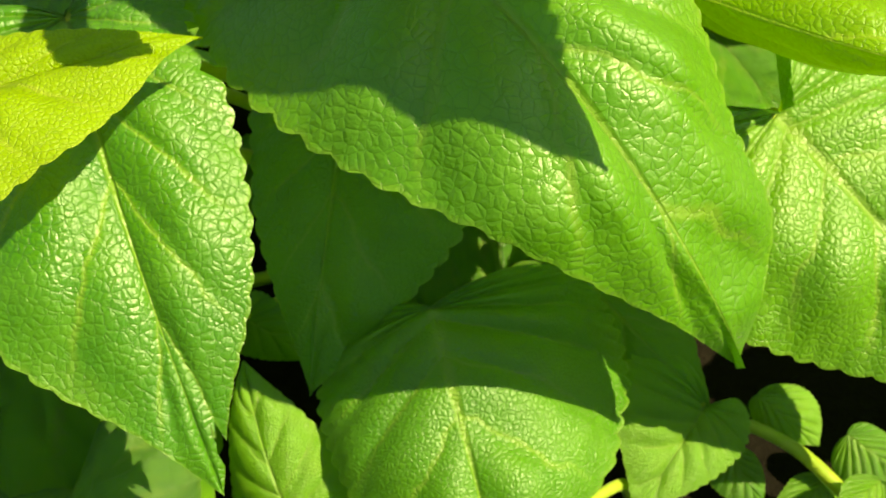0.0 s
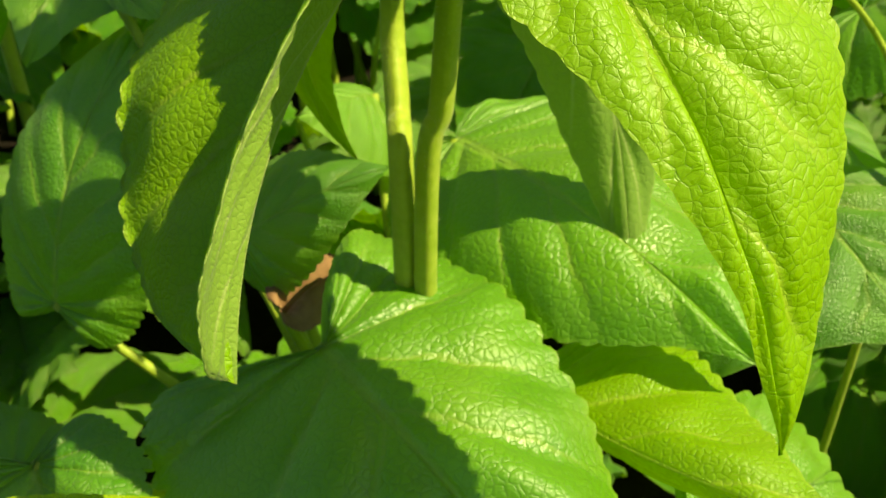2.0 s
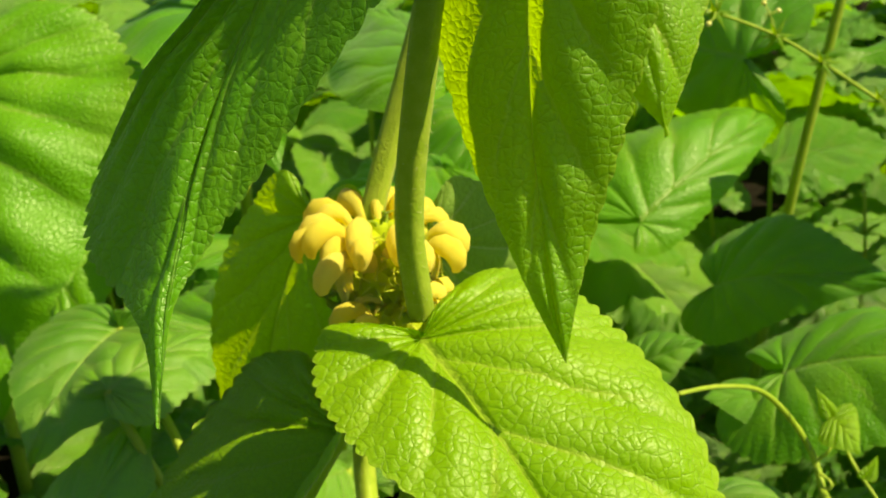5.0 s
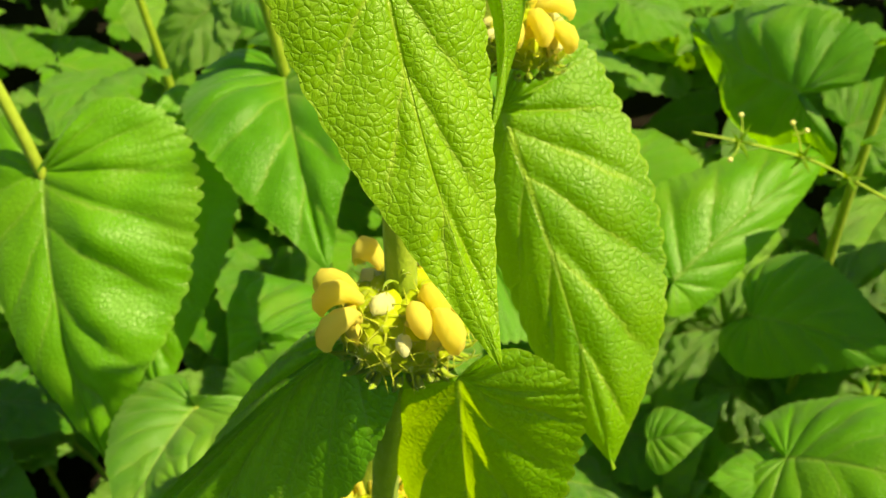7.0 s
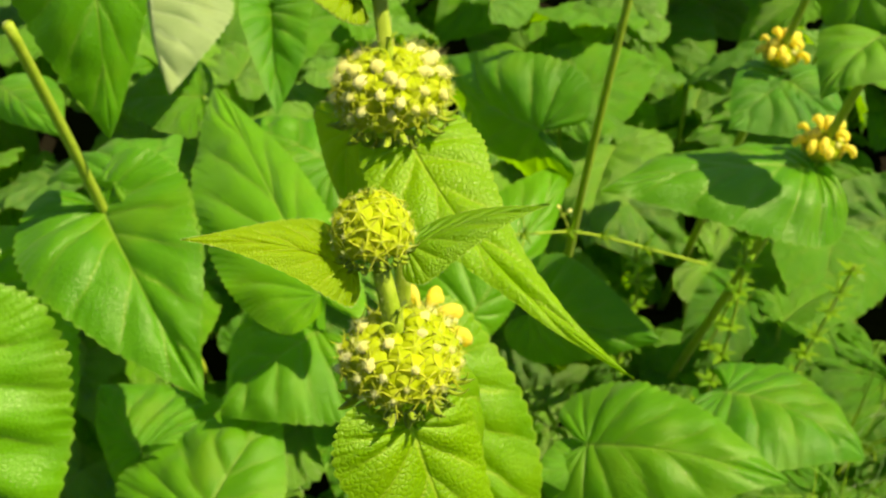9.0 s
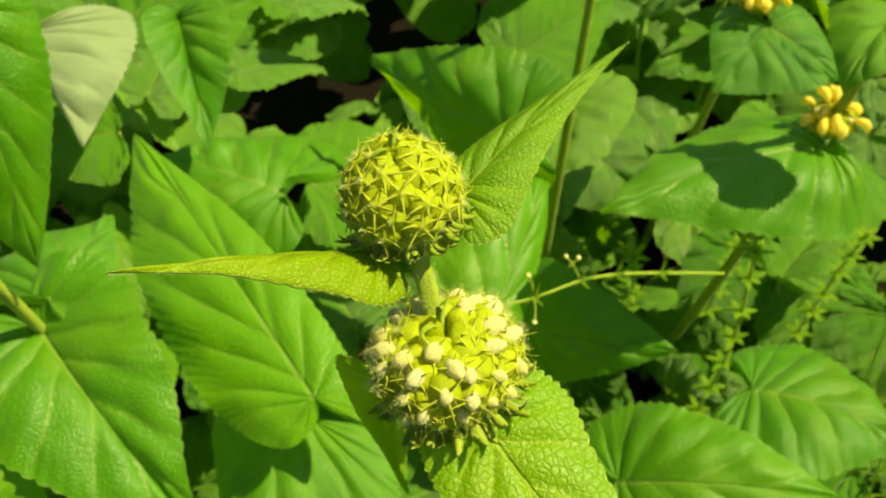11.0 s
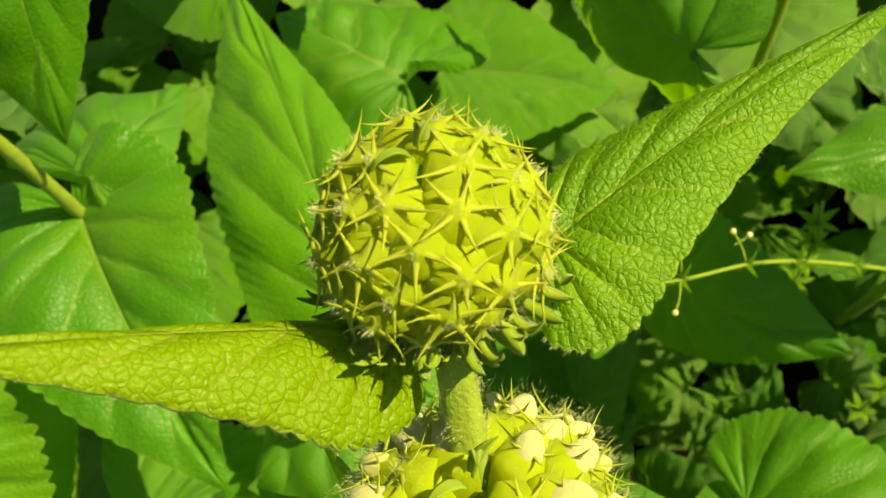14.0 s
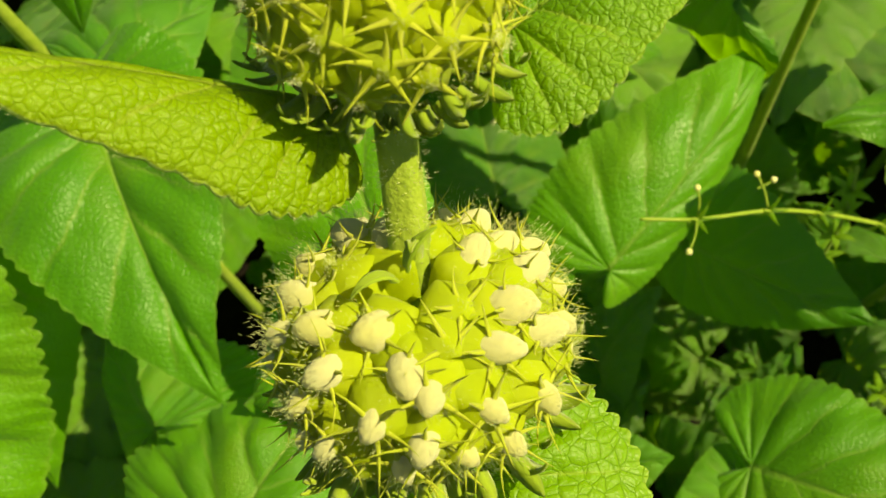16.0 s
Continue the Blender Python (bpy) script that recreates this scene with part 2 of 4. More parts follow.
def leaf_mesh(tip, left, right, form="heart", arch=0.1, rows=150, cols=9, teeth=52, mat=None, seed=0,
              curl=0.12, hump=0.085, wave=0.065, quilt=0.045, pleats=10, toward=None, under=None, bow=None, holes=(), form_right=None):
    """A blade that starts at the origin. tip, left and right: where the tip lies and how far the two halves reach."""
    T, VL, VR = Vector(tip), Vector(left), Vector(right)
    length = T.length
    axis = T.normalized()
    up = axis.cross(VL.normalized()) - axis.cross(VR.normalized())
    if up.length < 1e-4:
        up = axis.orthogonal()
    up.normalize()
    sign = 1 if up.dot(Vector(toward) if toward else Vector((0, -0.6, 0.8))) >= 0 else -1
    up = up * sign
    bend = Vector(bow) if bow else up * (arch * length)
    verts, uvs, faces, below = [], [], [], []
    off = Vector((seed * 7.31, seed * 3.17, seed * 1.93))
    for s, V in ((0, VL), (1, VR)):
        w, d = V.length, V.normalized()
        n = axis.cross(d) * (sign if s == 0 else -sign)
        start = len(verts)
        for i in range(rows + 1):
            q = i / rows
            a, b = outline(form_right or form if s else form, q)
            m = max(0.0, (q - 0.48) / 0.52) ** 2.1
            # rounded teeth along the edge
            tooth = abs(math.sin(math.pi * teeth * q)) ** 0.8 * min(1, 6 * (1 - q), 8 * q)
            grow = 1 + 0.055 * (tooth - 0.6) + 0.03 * noise.noise(Vector((q * 9, s * 5.0, seed)))
            for j in range(cols + 1):
                u = j / cols
                e = u ** 0.85
                along = m + (a - m) * e
                across = b * e * (1 + (grow - 1) * u * u)
                swell = 4 * along * (1 - along) * (1 if along > 0 else 0.3)
                lift = w * (hump * 4 * e * (1 - e) * min(1, 4 * (1 - q)) - curl * 0.9 * across ** 2)
                lift += quilt * w * (abs(math.sin(math.pi * pleats * (q + 0.03 * noise.noise(Vector((q * 6, s * 3.0 + u * 2, seed)))))) ** 0.7 - 0.6) * math.sin(math.pi * min(1, u * 1.02)) ** 0.6 * (0.3 + 0.7 * min(1, max(0, (q - 0.3) / 0.25)))
                pt = axis * (along * length) + d * (across * w) + bend * swell + n * lift
                big = noise.noise(pt * 16 + off) * wave * w * 1.9 + noise.noise(pt * 45 + off) * wave * w * 0.9
                pt += n * big * min(1, u * 2.5)
                verts.append(pt)
                uvs.append((u, q))
        for i in range(rows):
            for j in range(cols):
                if any(s == h[0] and ((j + 0.5) / cols - h[1]) ** 2 / h[3] ** 2 + ((i + 0.5) / rows - h[2]) ** 2 / h[4] ** 2 < 1 for h in holes):
                    continue
                k = start + i * (cols + 1) + j
                f = (k, k + 1, k + cols + 2, k + cols + 1)
                faces.append(f if n.dot(axis.cross(d)) < 0 else f[::-1])
        if under:
            # the paler lower skin of the blade, a hair's breadth below the upper one
            low = len(verts)
            verts += [v - n * 0.0006 for v in verts[start:low]]
            uvs += uvs[start:low]
            for f in [f for f in faces if min(f) >= start and max(f) < low]:
                faces.append(tuple(k - start + low for k in f[::-1]))
                below.append(len(faces) - 1)
            for i in range(rows):
                k, m = start + i * (cols + 1) + cols, low + i * (cols + 1) + cols
                faces.append((k, k + cols + 1, m + cols + 1, m))
                below.append(len(faces) - 1)
    index = [0] * len(faces)
    for k in below:
        index[k] = 1
    return mesh_of("leaf", verts, faces, [mat or LEAF, PALE], uvs=uvs, index=index)


def tube_mesh(points, radii, mat, sides=10, square=0.0, name="stalk"):
    """A stalk along a smooth line; square: how far it bulges into four ribs."""
    pts = [Vector(p) for p in points]
    line, rad = [], []
    steps = 8
    for k in range(len(pts) - 1):
        p0, p1, p2 = pts[max(k - 1, 0)], pts[k], pts[k + 1]
        p3 = pts[min(k + 2, len(pts) - 1)]
        for i in range(steps + (k == len(pts) - 2)):
            f = i / steps
            line.append(0.5 * (2 * p1 + (p2 - p0) * f + (2 * p0 - 5 * p1 + 4 * p2 - p3) * f * f + (3 * p1 - p0 - 3 * p2 + p3) * f ** 3))
            rad.append(radii[k] + (radii[k + 1] - radii[k]) * f)
    verts, faces = [], []
    ref = Vector((1, 0.2, 0.1))
    for i, c in enumerate(line):
        d = (line[min(i + 1, len(line) - 1)] - line[max(i - 1, 0)]).normalized()
        x = (ref - d * ref.dot(d)).normalized()
        ref = x
        y = d.cross(x)
        for j in range(sides):
            a = 2 * math.pi * j / sides
            r = rad[i] * (1 + square * math.cos(4 * a))
            verts.append(c + x * (r * math.cos(a)) + y * (r * math.sin(a)))
    for i in range(len(line) - 1):
        for j in range(sides):
            a, b = i * sides + j, i * sides + (j + 1) % sides
            faces.append((a, b, b + sides, a + sides))
    faces.append(tuple(range(sides))[::-1])
    faces.append(tuple(range((len(line) - 1) * sides, len(line) * sides)))
    return mesh_of(name, verts, faces, [mat])


def calyx_mesh(seed, spread=0.25, tooth=0.30, thin=1.0):
    """A ribbed cup along z, one unit long and closed by a low dome, with five thin pointed teeth round its mouth."""
    rng = random.Random(seed)
    verts, faces, index = [], [], []
    prof = ((0.0, 0.08), (0.3, 0.17), (0.6, 0.235), (0.74, 0.255), (0.84, 0.235), (0.92, 0.185), (0.99, 0.125), (1.05, 0.065), (1.085, 0.001))
    sides = 15
    for k, (z, r) in enumerate(prof):
        for j in range(sides):
            a = 2 * math.pi * j / sides
            rr = r * (1 + (0.05, 0.05, 0.06, 0.08, 0.11, 0.15, 0.20, 0.10, 0.0)[k] * math.cos(5 * a) + rng.uniform(-0.02, 0.02))
            verts.append((rr * math.cos(a), rr * math.sin(a), z))
    for i in range(len(prof) - 1):
        for j in range(sides):
            a, b = i * sides + j, i * sides + (j + 1) % sides
            faces.append((a, b, b + sides, a + sides))
            index.append(0)
    for k in range(5):
        a = 2 * math.pi * k / 5 + rng.uniform(-0.10, 0.10)
        ln = tooth * rng.uniform(0.75, 1.2)
        rise = spread * rng.uniform(0.5, 1.5)
        base = Vector((0.065 * math.cos(a), 0.065 * math.sin(a), 1.02))
        out = Vector((math.cos(a), math.sin(a), 0))
        tan = Vector((-math.sin(a), math.cos(a), 0))
        turn = tan * rng.uniform(-0.06, 0.06)
        s = len(verts)
        for f, th in ((0.0, 0.042), (0.25, 0.030), (0.55, 0.016), (0.8, 0.008)):
            c = base + out * (ln * f) + turn * f * f + Vector((0, 0, rise * f * f))
            for g in range(4):
                t = math.pi / 2 * g
                verts.append(c + tan * (th * thin * math.cos(t)) + (Vector((0, 0, 1.2)) - out * 0.3) * (th * thin * 0.9 * math.sin(t)))
        verts.append(base + out * ln + turn + Vector((0, 0, rise)))
        for r in range(3):
            for g in range(4):
                p0, p1 = s + r * 4 + g, s + r * 4 + (g + 1) % 4
                faces.append((p0, p1, p1 + 4, p0 + 4))
                index.append(1)
        for g in range(4):
            faces.append((s + 12 + g, s + 12 + (g + 1) % 4, s + 16))
            index.append(1)
    return mesh_of("calyx", verts, faces, [CALYX, SPINE], index=index)


def sweep(line, sizes, sides=12, squash=1.0, mat=None, name="bud"):
    """Closed rounded form along a bent line of points in the yz plane."""
    verts, faces = [], []
    n = len(line)
    for i in range(n):
        y0, z0 = line[max(i - 1, 0)]
        y1, z1 = line[min(i + 1, n - 1)]
        d = Vector((0, y1 - y0, z1 - z0)).normalized()
        side = Vector((0, d.z, -d.y))
        for j in range(sides):
            a = 2 * math.pi * j / sides
            verts.append(Vector((0, *line[i])) + Vector((1, 0, 0)) * (sizes[i] * squash * math.cos(a)) + side * (sizes[i] * math.sin(a)))
    for i in range(n - 1):
        for j in range(sides):
            a, b = i * sides + j, i * sides + (j + 1) % sides
            faces.append((a, b, b + sides, a + sides))
    faces.append(tuple(range(sides))[::-1])
    faces.append(tuple(range((n - 1) * sides, n * sides)))
    return verts, faces


def bud_mesh(seed):
    """A closed downy bud, swollen and bent over into a hood with a seam, about one unit long."""
    rng = random.Random(seed)
    k = rng.uniform(0.6, 1.3)
    line = [(0, 0.0), (0.0, 0.22), (0.02 * k, 0.45), (0.07 * k, 0.64), (0.17 * k, 0.79), (0.27 * k, 0.87), (0.37 * k, 0.88), (0.43 * k, 0.84)]
    v, f = sweep(line, [0.19, 0.27, 0.315, 0.325, 0.29, 0.22, 0.13, 0.03], 16, 0.88)
    v = [p + p.normalized() * (0.016 * math.sin(3 * math.atan2(p.x, p.y + 0.2) + seed) + rng.uniform(-0.004, 0.004)) for p in v]
    return mesh_of("flower_bud", v, f, [BUD])


def corolla_mesh(seed):
    """An open two-lipped flower: a broad hooded helmet arching over, and a frilled three-lobed lip hanging beneath it."""
    rng = random.Random(seed)
    k = rng.uniform(0.9, 1.15)
    line = [(0, 0.0), (0.0, 0.28), (0.03, 0.50), (0.13, 0.72), (0.28 * k, 0.86), (0.46 * k, 0.90), (0.62 * k, 0.82), (0.74 * k, 0.68), (0.80 * k, 0.52)]
    sizes = [0.09, 0.11, 0.15, 0.23, 0.30, 0.33, 0.32, 0.27, 0.17]
    verts, faces, sides = [], [], 14
    for i in range(len(line)):
        y0, z0 = line[max(i - 1, 0)]
        y1, z1 = line[min(i + 1, len(line) - 1)]
        d = Vector((0, y1 - y0, z1 - z0)).normalized()
        top = Vector((0, -d.z, d.y))
        gap = 0.0 if i < 3 else 0.22 + 0.36 * (i - 2) / 6
        for j in range(sides + 1):
            a = (math.pi - gap * math.pi) * (2 * j / sides - 1)
            fold = 1 + 0.05 * math.sin(3 * a + seed) + 0.10 * noise.noise(Vector((a * 1.3, i * 0.5, seed * 3.1)))
            keel = 0.10 * max(0.0, math.cos(a)) ** 6 * min(1.0, i / 3)
            verts.append(Vector((0, *line[i])) + Vector((0.86, 0, 0)) * (sizes[i] * fold * math.sin(a)) + top * (sizes[i] * (fold * math.cos(a) * 0.92 + keel)))
    for i in range(len(line) - 1):
        for j in range(sides):
            a = i * (sides + 1) + j
            faces.append((a, a + 1, a + sides + 2, a + sides + 1))
    # the lip: a broad notched middle lobe and two small ones at its sides
    for cx, wide, reach, fall in ((0.0, 0.32, 0.56, 0.80), (-0.26, 0.15, 0.36, 0.42), (0.26, 0.15, 0.36, 0.42)):
        s, nu, nv = len(verts), 8, 7
        for i in range(nv + 1):
            f = i / nv
            for j in range(nu + 1):
                g = j / nu * 2 - 1
                w = wide * math.sin(math.pi * (0.20 + 0.72 * f)) * (1 + 0.07 * math.sin(9 * g + seed))
                notch = 0.10 * f * f * max(0.0, 1 - 3 * abs(g))
                verts.append(Vector((cx * (0.4 + 0.6 * f) + g * w, 0.10 + reach * f * (1 - notch) + 0.05 * g * g,
                                     0.46 + 0.10 * math.sin(3 * f) - fall * f * f - 0.10 * g * g + 0.02 * math.sin(7 * g + 5 * f + seed))))
        for i in range(nv):
            for j in range(nu):
                a = s + i * (nu + 1) + j
                faces.append((a, a + 1, a + nu + 2, a + nu + 1))
    return mesh_of("corolla", verts, faces, [PETAL])


def bract_mesh(seed):
    """A narrow pointed scale along z, bent over at its end."""
    rng = random.Random(seed)
    verts, faces = [], []
    bend = rng.uniform(1.3, 2.2)
    for i in range(9):
        f = i / 8
        w = 0.15 * math.sin(math.pi * (0.30 + 0.68 * f)) + 0.004
        t = bend * f
        back = Vector((0, math.cos(t), math.sin(t)))
        at = Vector((0, math.cos(t) - 1, math.sin(t))) / bend
        for x, h in ((-w, 0.0), (-w * 0.5, 0.03), (0, -0.02), (w * 0.5, 0.03), (w, 0.0)):
            verts.append(at + Vector((x, 0, 0)) + back * h)
        verts.append(at - back * (0.10 * (1 - 0.8 * f)))
    for i in range(8):
        for j in range(6):
            a, b = i * 6 + j, i * 6 + (j + 1) % 6
            faces.append((a, b, b + 6, a + 6))
    return mesh_of("bract", verts, faces, [BRACT])


def hairs(name, parent, roots, length, rng, mat=None, flat=False):
    """Fine down: one thin sliver a hair, from (root, direction) pairs."""
    base = Vector((0, 0, 0)) if flat else home(parent)
    verts, faces = [], []
    for p, d in roots:
        d = (Vector(d).normalized() + Vector((rng.gauss(0, 0.35), rng.gauss(0, 0.35), rng.gauss(0, 0.35)))).normalized()
        s = d.orthogonal().normalized() * 0.000035
        k = len(verts)
        q = Vector(p) - base
        verts += [q - s, q + s, q + d * (length * rng.uniform(0.5, 1.3))]
        faces.append((k, k + 1, k + 2))
    ob = new(name, mesh_of(name, verts, faces, [mat or DOWN]))
    ob.parent = parent
    return tagged(ob, "fine pale down", kind="stuff")


BRACTS = [bract_mesh(i) for i in range(4)]
CALYXES = [calyx_mesh(i, 0.06 + 0.05 * (i % 3), 0.29 + 0.025 * (i % 4), 0.8) for i in range(8)]
CUPS = [calyx_mesh(20 + i, 0.14 + 0.07 * (i % 3), 0.25 + 0.03 * (i % 4), 0.62) for i in range(8)]
BUDS = [bud_mesh(i) for i in range(5)]
COROLLAS = [corolla_mesh(i) for i in range(5)]


def aim(direction, roll, place, size):
    """A pose that turns z to direction, y as far down as it goes, with a roll round it."""
    d = Vector(direction).normalized()
    down = Vector((0, 0, -1))
    y = down - d * down.dot(d)
    y = y.normalized() if y.length > 0.05 else d.orthogonal().normalized()
    x = y.cross(d)
    m = Matrix((x, y, d)).transposed().to_4x4() @ Matrix.Rotation(roll, 4, "Z")
    s = size if hasattr(size, "__len__") else (size, size, size)
    return Matrix.Translation(place) @ m @ Matrix.Diagonal((*s, 1))


def flower_head(parent, centre, axis, radius, count, buds=0.0, flowers=0.0, flat=0.82, seed=0, label="", bud_size=0.5, bracts=0, down=0, hollow=0.0):
    """A dense whorl round the stalk: calyces all over, downy buds or open yellow flowers in its upper rings."""
    rng = random.Random(seed)
    centre, ax = Vector(centre), Vector(axis).normalized()
    side = ax.orthogonal().normalized()
    other = ax.cross(side)
    core_r = radius * 0.78
    verts, faces, nu, nv = [], [], 24, 14

    def sunk(c):
        """How far the top of the whorl is drawn in round the stalk."""
        return 1 - hollow * max(0.0, (c - 0.35) / 0.65) ** 1.5

    for i in range(nv + 1):
        f = math.pi * i / nv
        for j in range(nu):
            a = 2 * math.pi * j / nu
            lump = 1 + 0.03 * math.sin(5 * a + 3 * i + seed)
            verts.append(ax * (core_r * flat * math.cos(f) * sunk(math.cos(f)) * (0.88 if hollow and f < 1.1 else 1.0)) + (side * math.cos(a) + other * math.sin(a)) * (core_r * lump * max(0.02, math.sin(f))))
    for i in range(nv):
        for j in range(nu):
            a, b = i * nu + j, i * nu + (j + 1) % nu
            faces.append((a, a + nu, b + nu, b))
    # core takes the darker bract green to paint depth between the calyces
    head = part("flower_head", mesh_of("flower_head", verts, faces, [BRACT]), parent, centre, label)
    base = home(head)
    tufts = []

    def put(name, mesh, m):
        ob = new(name, mesh)
        ob.parent = head
        m = m.copy()
        m.translation -= base
        ob.matrix_basis = m
        return ob

    for i in range(count):
        c = 1 - 1.66 * (i + 0.5) / count
        c = max(-0.68, min(0.95, c + rng.uniform(-0.03, 0.03)))
        a = i * 2.39996 + rng.uniform(-0.10, 0.10)
        r = math.sqrt(1 - c * c)
        if hollow and c > 0.93:
            continue
        out = ax * (c * sunk(c)) + (side * math.cos(a) + other * math.sin(a)) * r
        reach = math.sqrt((c * flat) ** 2 + r * r)
        way = (out + ax * (c * (flat - 1) + (0.10 - 0.45 * c if c < 0 else 0.06))).normalized()
        root = centre + out * (radius * 0.26)
        ln = radius * (reach - 0.26) * rng.uniform(0.88, 0.97)
        fat = radius * rng.uniform(0.92, 1.08) * (56 / count) ** 0.42
        put("calyx", (CUPS if buds else CALYXES)[rng.randrange(8)], aim(way, rng.uniform(0, 6.28), root, (fat, fat, ln)))
        mouth = root + way * ln
        if c > -0.25 and rng.random() < buds:
            s = radius * bud_size * rng.uniform(0.85, 1.15) * (0.70 + 0.55 * max(0, c))
            put("flower_bud", BUDS[rng.randrange(5)], aim((way + ax * 0.10).normalized(), rng.uniform(-0.7, 0.7), mouth - way * s * 0.74, s))
            tufts += [(mouth + way * (s * 0.22), way, 0.16 * s)] * 9
        elif c > 0.28 and rng.random() < flowers:
            s = radius * rng.uniform(0.54, 0.78)
            put("corolla", COROLLAS[rng.randrange(5)], aim((way + ax * 1.0).normalized(), rng.uniform(-0.4, 0.4), mouth - way * s * 0.30 - ax * s * 0.08, s))
        else:
            tufts += [(mouth + way * (ln * 0.06), way, 0.03 * radius)] * 3
    for i in range(bracts * 3):
        # hooked scales hanging in three rings from the underside
        ring = i % 3
        a = 2 * math.pi * i / bracts * 0.985 + ring * 0.1 + rng.uniform(-0.12, 0.12)
        out = side * math.cos(a) + other * math.sin(a)
        c = (-0.56, -0.74, -0.90)[ring] + rng.uniform(-0.05, 0.05)
        at = centre + ax * (c * radius * flat * 0.92) + out * (math.sqrt(1 - c * c) * radius * 0.95)
        put("bract", BRACTS[i % 4], aim((out * (0.8 - 0.1 * ring) - ax * rng.uniform(0.35, 0.65)).normalized(), rng.uniform(-0.35, 0.35), at, radius * rng.uniform(0.36, 0.48)))
    if bracts:
        for i in range(3):
            put("bract", BRACTS[i], aim((ax + side * (0.35 - 0.35 * i) + other * (0.2 - 0.25 * (i % 2))).normalized(), i * 2.0, centre + ax * (radius * flat * 0.93) + side * (radius * 0.1 * (1 - i)), radius * 0.38))
    if down:
        spots = [(ax * (c * flat) + (side * math.cos(a) + other * math.sin(a)) * math.sqrt(1 - c * c))
                 for c, a in ((rng.uniform(-0.75, 0.95), rng.uniform(0, 6.283)) for _ in range(down))]
        roots = [(centre + d * (radius * rng.uniform(0.86, 0.99)), d) for d in spots]
        for p, d, spread in tufts:
            for _ in range(30):
                roots.append((p + Vector((rng.gauss(0, spread), rng.gauss(0, spread), rng.gauss(0, spread))), d))
        hairs("down", head, roots, 0.0008, rng)
    return head


def stalk_down(parent, mesh, place, count, low, seed):
    """Fine hairs standing off a stalk above a height."""
    rng = random.Random(seed)
    spots = [(v.co + Vector(place), v.normal.copy()) for v in mesh.vertices if v.co.z + place[2] > low]
    roots = []
    for _ in range(count):
        p, d = rng.choice(spots)
        roots.append((p + Vector((rng.gauss(0, 0.0006), rng.gauss(0, 0.0006), rng.gauss(0, 0.0025))) - d * 0.0004, d))
    hairs("down", parent, roots, 0.0008, rng)


LEAF_SEED = [0]


def blade(parent, base, tip, left, right, form="heart", arch=0.1, pale=0, mat=None, petiole=None, fine=True, label="", fringe=0, under=0, **more):
    """A leaf of a plant at its place: base and tip in the world, left and right the reach of its halves."""
    LEAF_SEED[0] += 1
    B = Vector(base)
    size = (Vector(tip) - B).length
    rows = 170 if fine else 80
    me = leaf_mesh(Vector(tip) - B, left, right, form, arch, rows, 9 if fine else 6, int(20 + 120 * size) if fine else 22,
                   PALE if pale else (mat or LEAF), LEAF_SEED[0], under=PALE if under else None, **more)
    k = max(0.42, min(1.25, size / 0.15))
    me.transform(Matrix.Scale(1 / k, 4))
    ob = part("leaf", me, parent, B, label or ("pale downy underside of a leaf" if pale else ""))
    ob.scale = (k, k, k)
    if petiole:
        foot = Vector(petiole)
        mid = (B + foot) / 2 + Vector((0, 0, 0.10 * (B - foot).length))
        sub = tube_mesh([(foot - B) / k, (mid - B) / k, Vector((0, 0, 0))], [0.0034 / k, 0.0028 / k, 0.0022 / k], STALK, 8)
        p = new("petiole", sub)
        p.parent = ob
    if fringe:
        # down along the edge and over the blade, as it shows against the light
        rng = random.Random(LEAF_SEED[0])
        co = [v.co * k + B for v in me.vertices]
        no = [v.normal.copy() for v in me.vertices]
        edge = [i for i, d in enumerate(me.uv_layers[0].data) if d.uv[0] > 0.98]
        rim = sorted({me.loops[i].vertex_index for i in edge})
        mid = sum((co[i] for i in rim), Vector()) / len(rim)
        roots = []
        for _ in range(fringe):
            i = rng.choice(rim)
            roots.append((co[i], (co[i] - mid).normalized() + no[i] * rng.uniform(-0.3, 0.8)))
        down = hairs("down", ob, [((p - B) / k, d) for p, d in roots], 0.0010 / k, rng, flat=True)
    return ob


# ---- ground ----
def ground():
    n, size = 120, 14.0
    verts, faces = [], []
    for i in range(n + 1):
        for j in range(n + 1):
            fx, fy = 2 * i / n - 1, 2 * j / n - 1
            x, y = size * math.copysign(abs(fx) ** 2.6, fx), size * math.copysign(abs(fy) ** 2.6, fy) + 0.5
            z = GROUND + 0.012 * noise.noise(Vector((x * 12, y * 12, 0))) + 0.006 * noise.noise(Vector((x * 45, y * 45, 3)))
            verts.append((x, y, z))
    for i in range(n):
        for j in range(n):
            a = i * (n + 1) + j
            faces.append((a, a + n + 1, a + n + 2, a + 1))
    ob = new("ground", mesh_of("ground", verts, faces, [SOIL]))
    tagged(ob, "garden soil under a bed of leaves, coloured near-black for their shade", "soil", kind="structure")


GROUND = -0.07
ground()

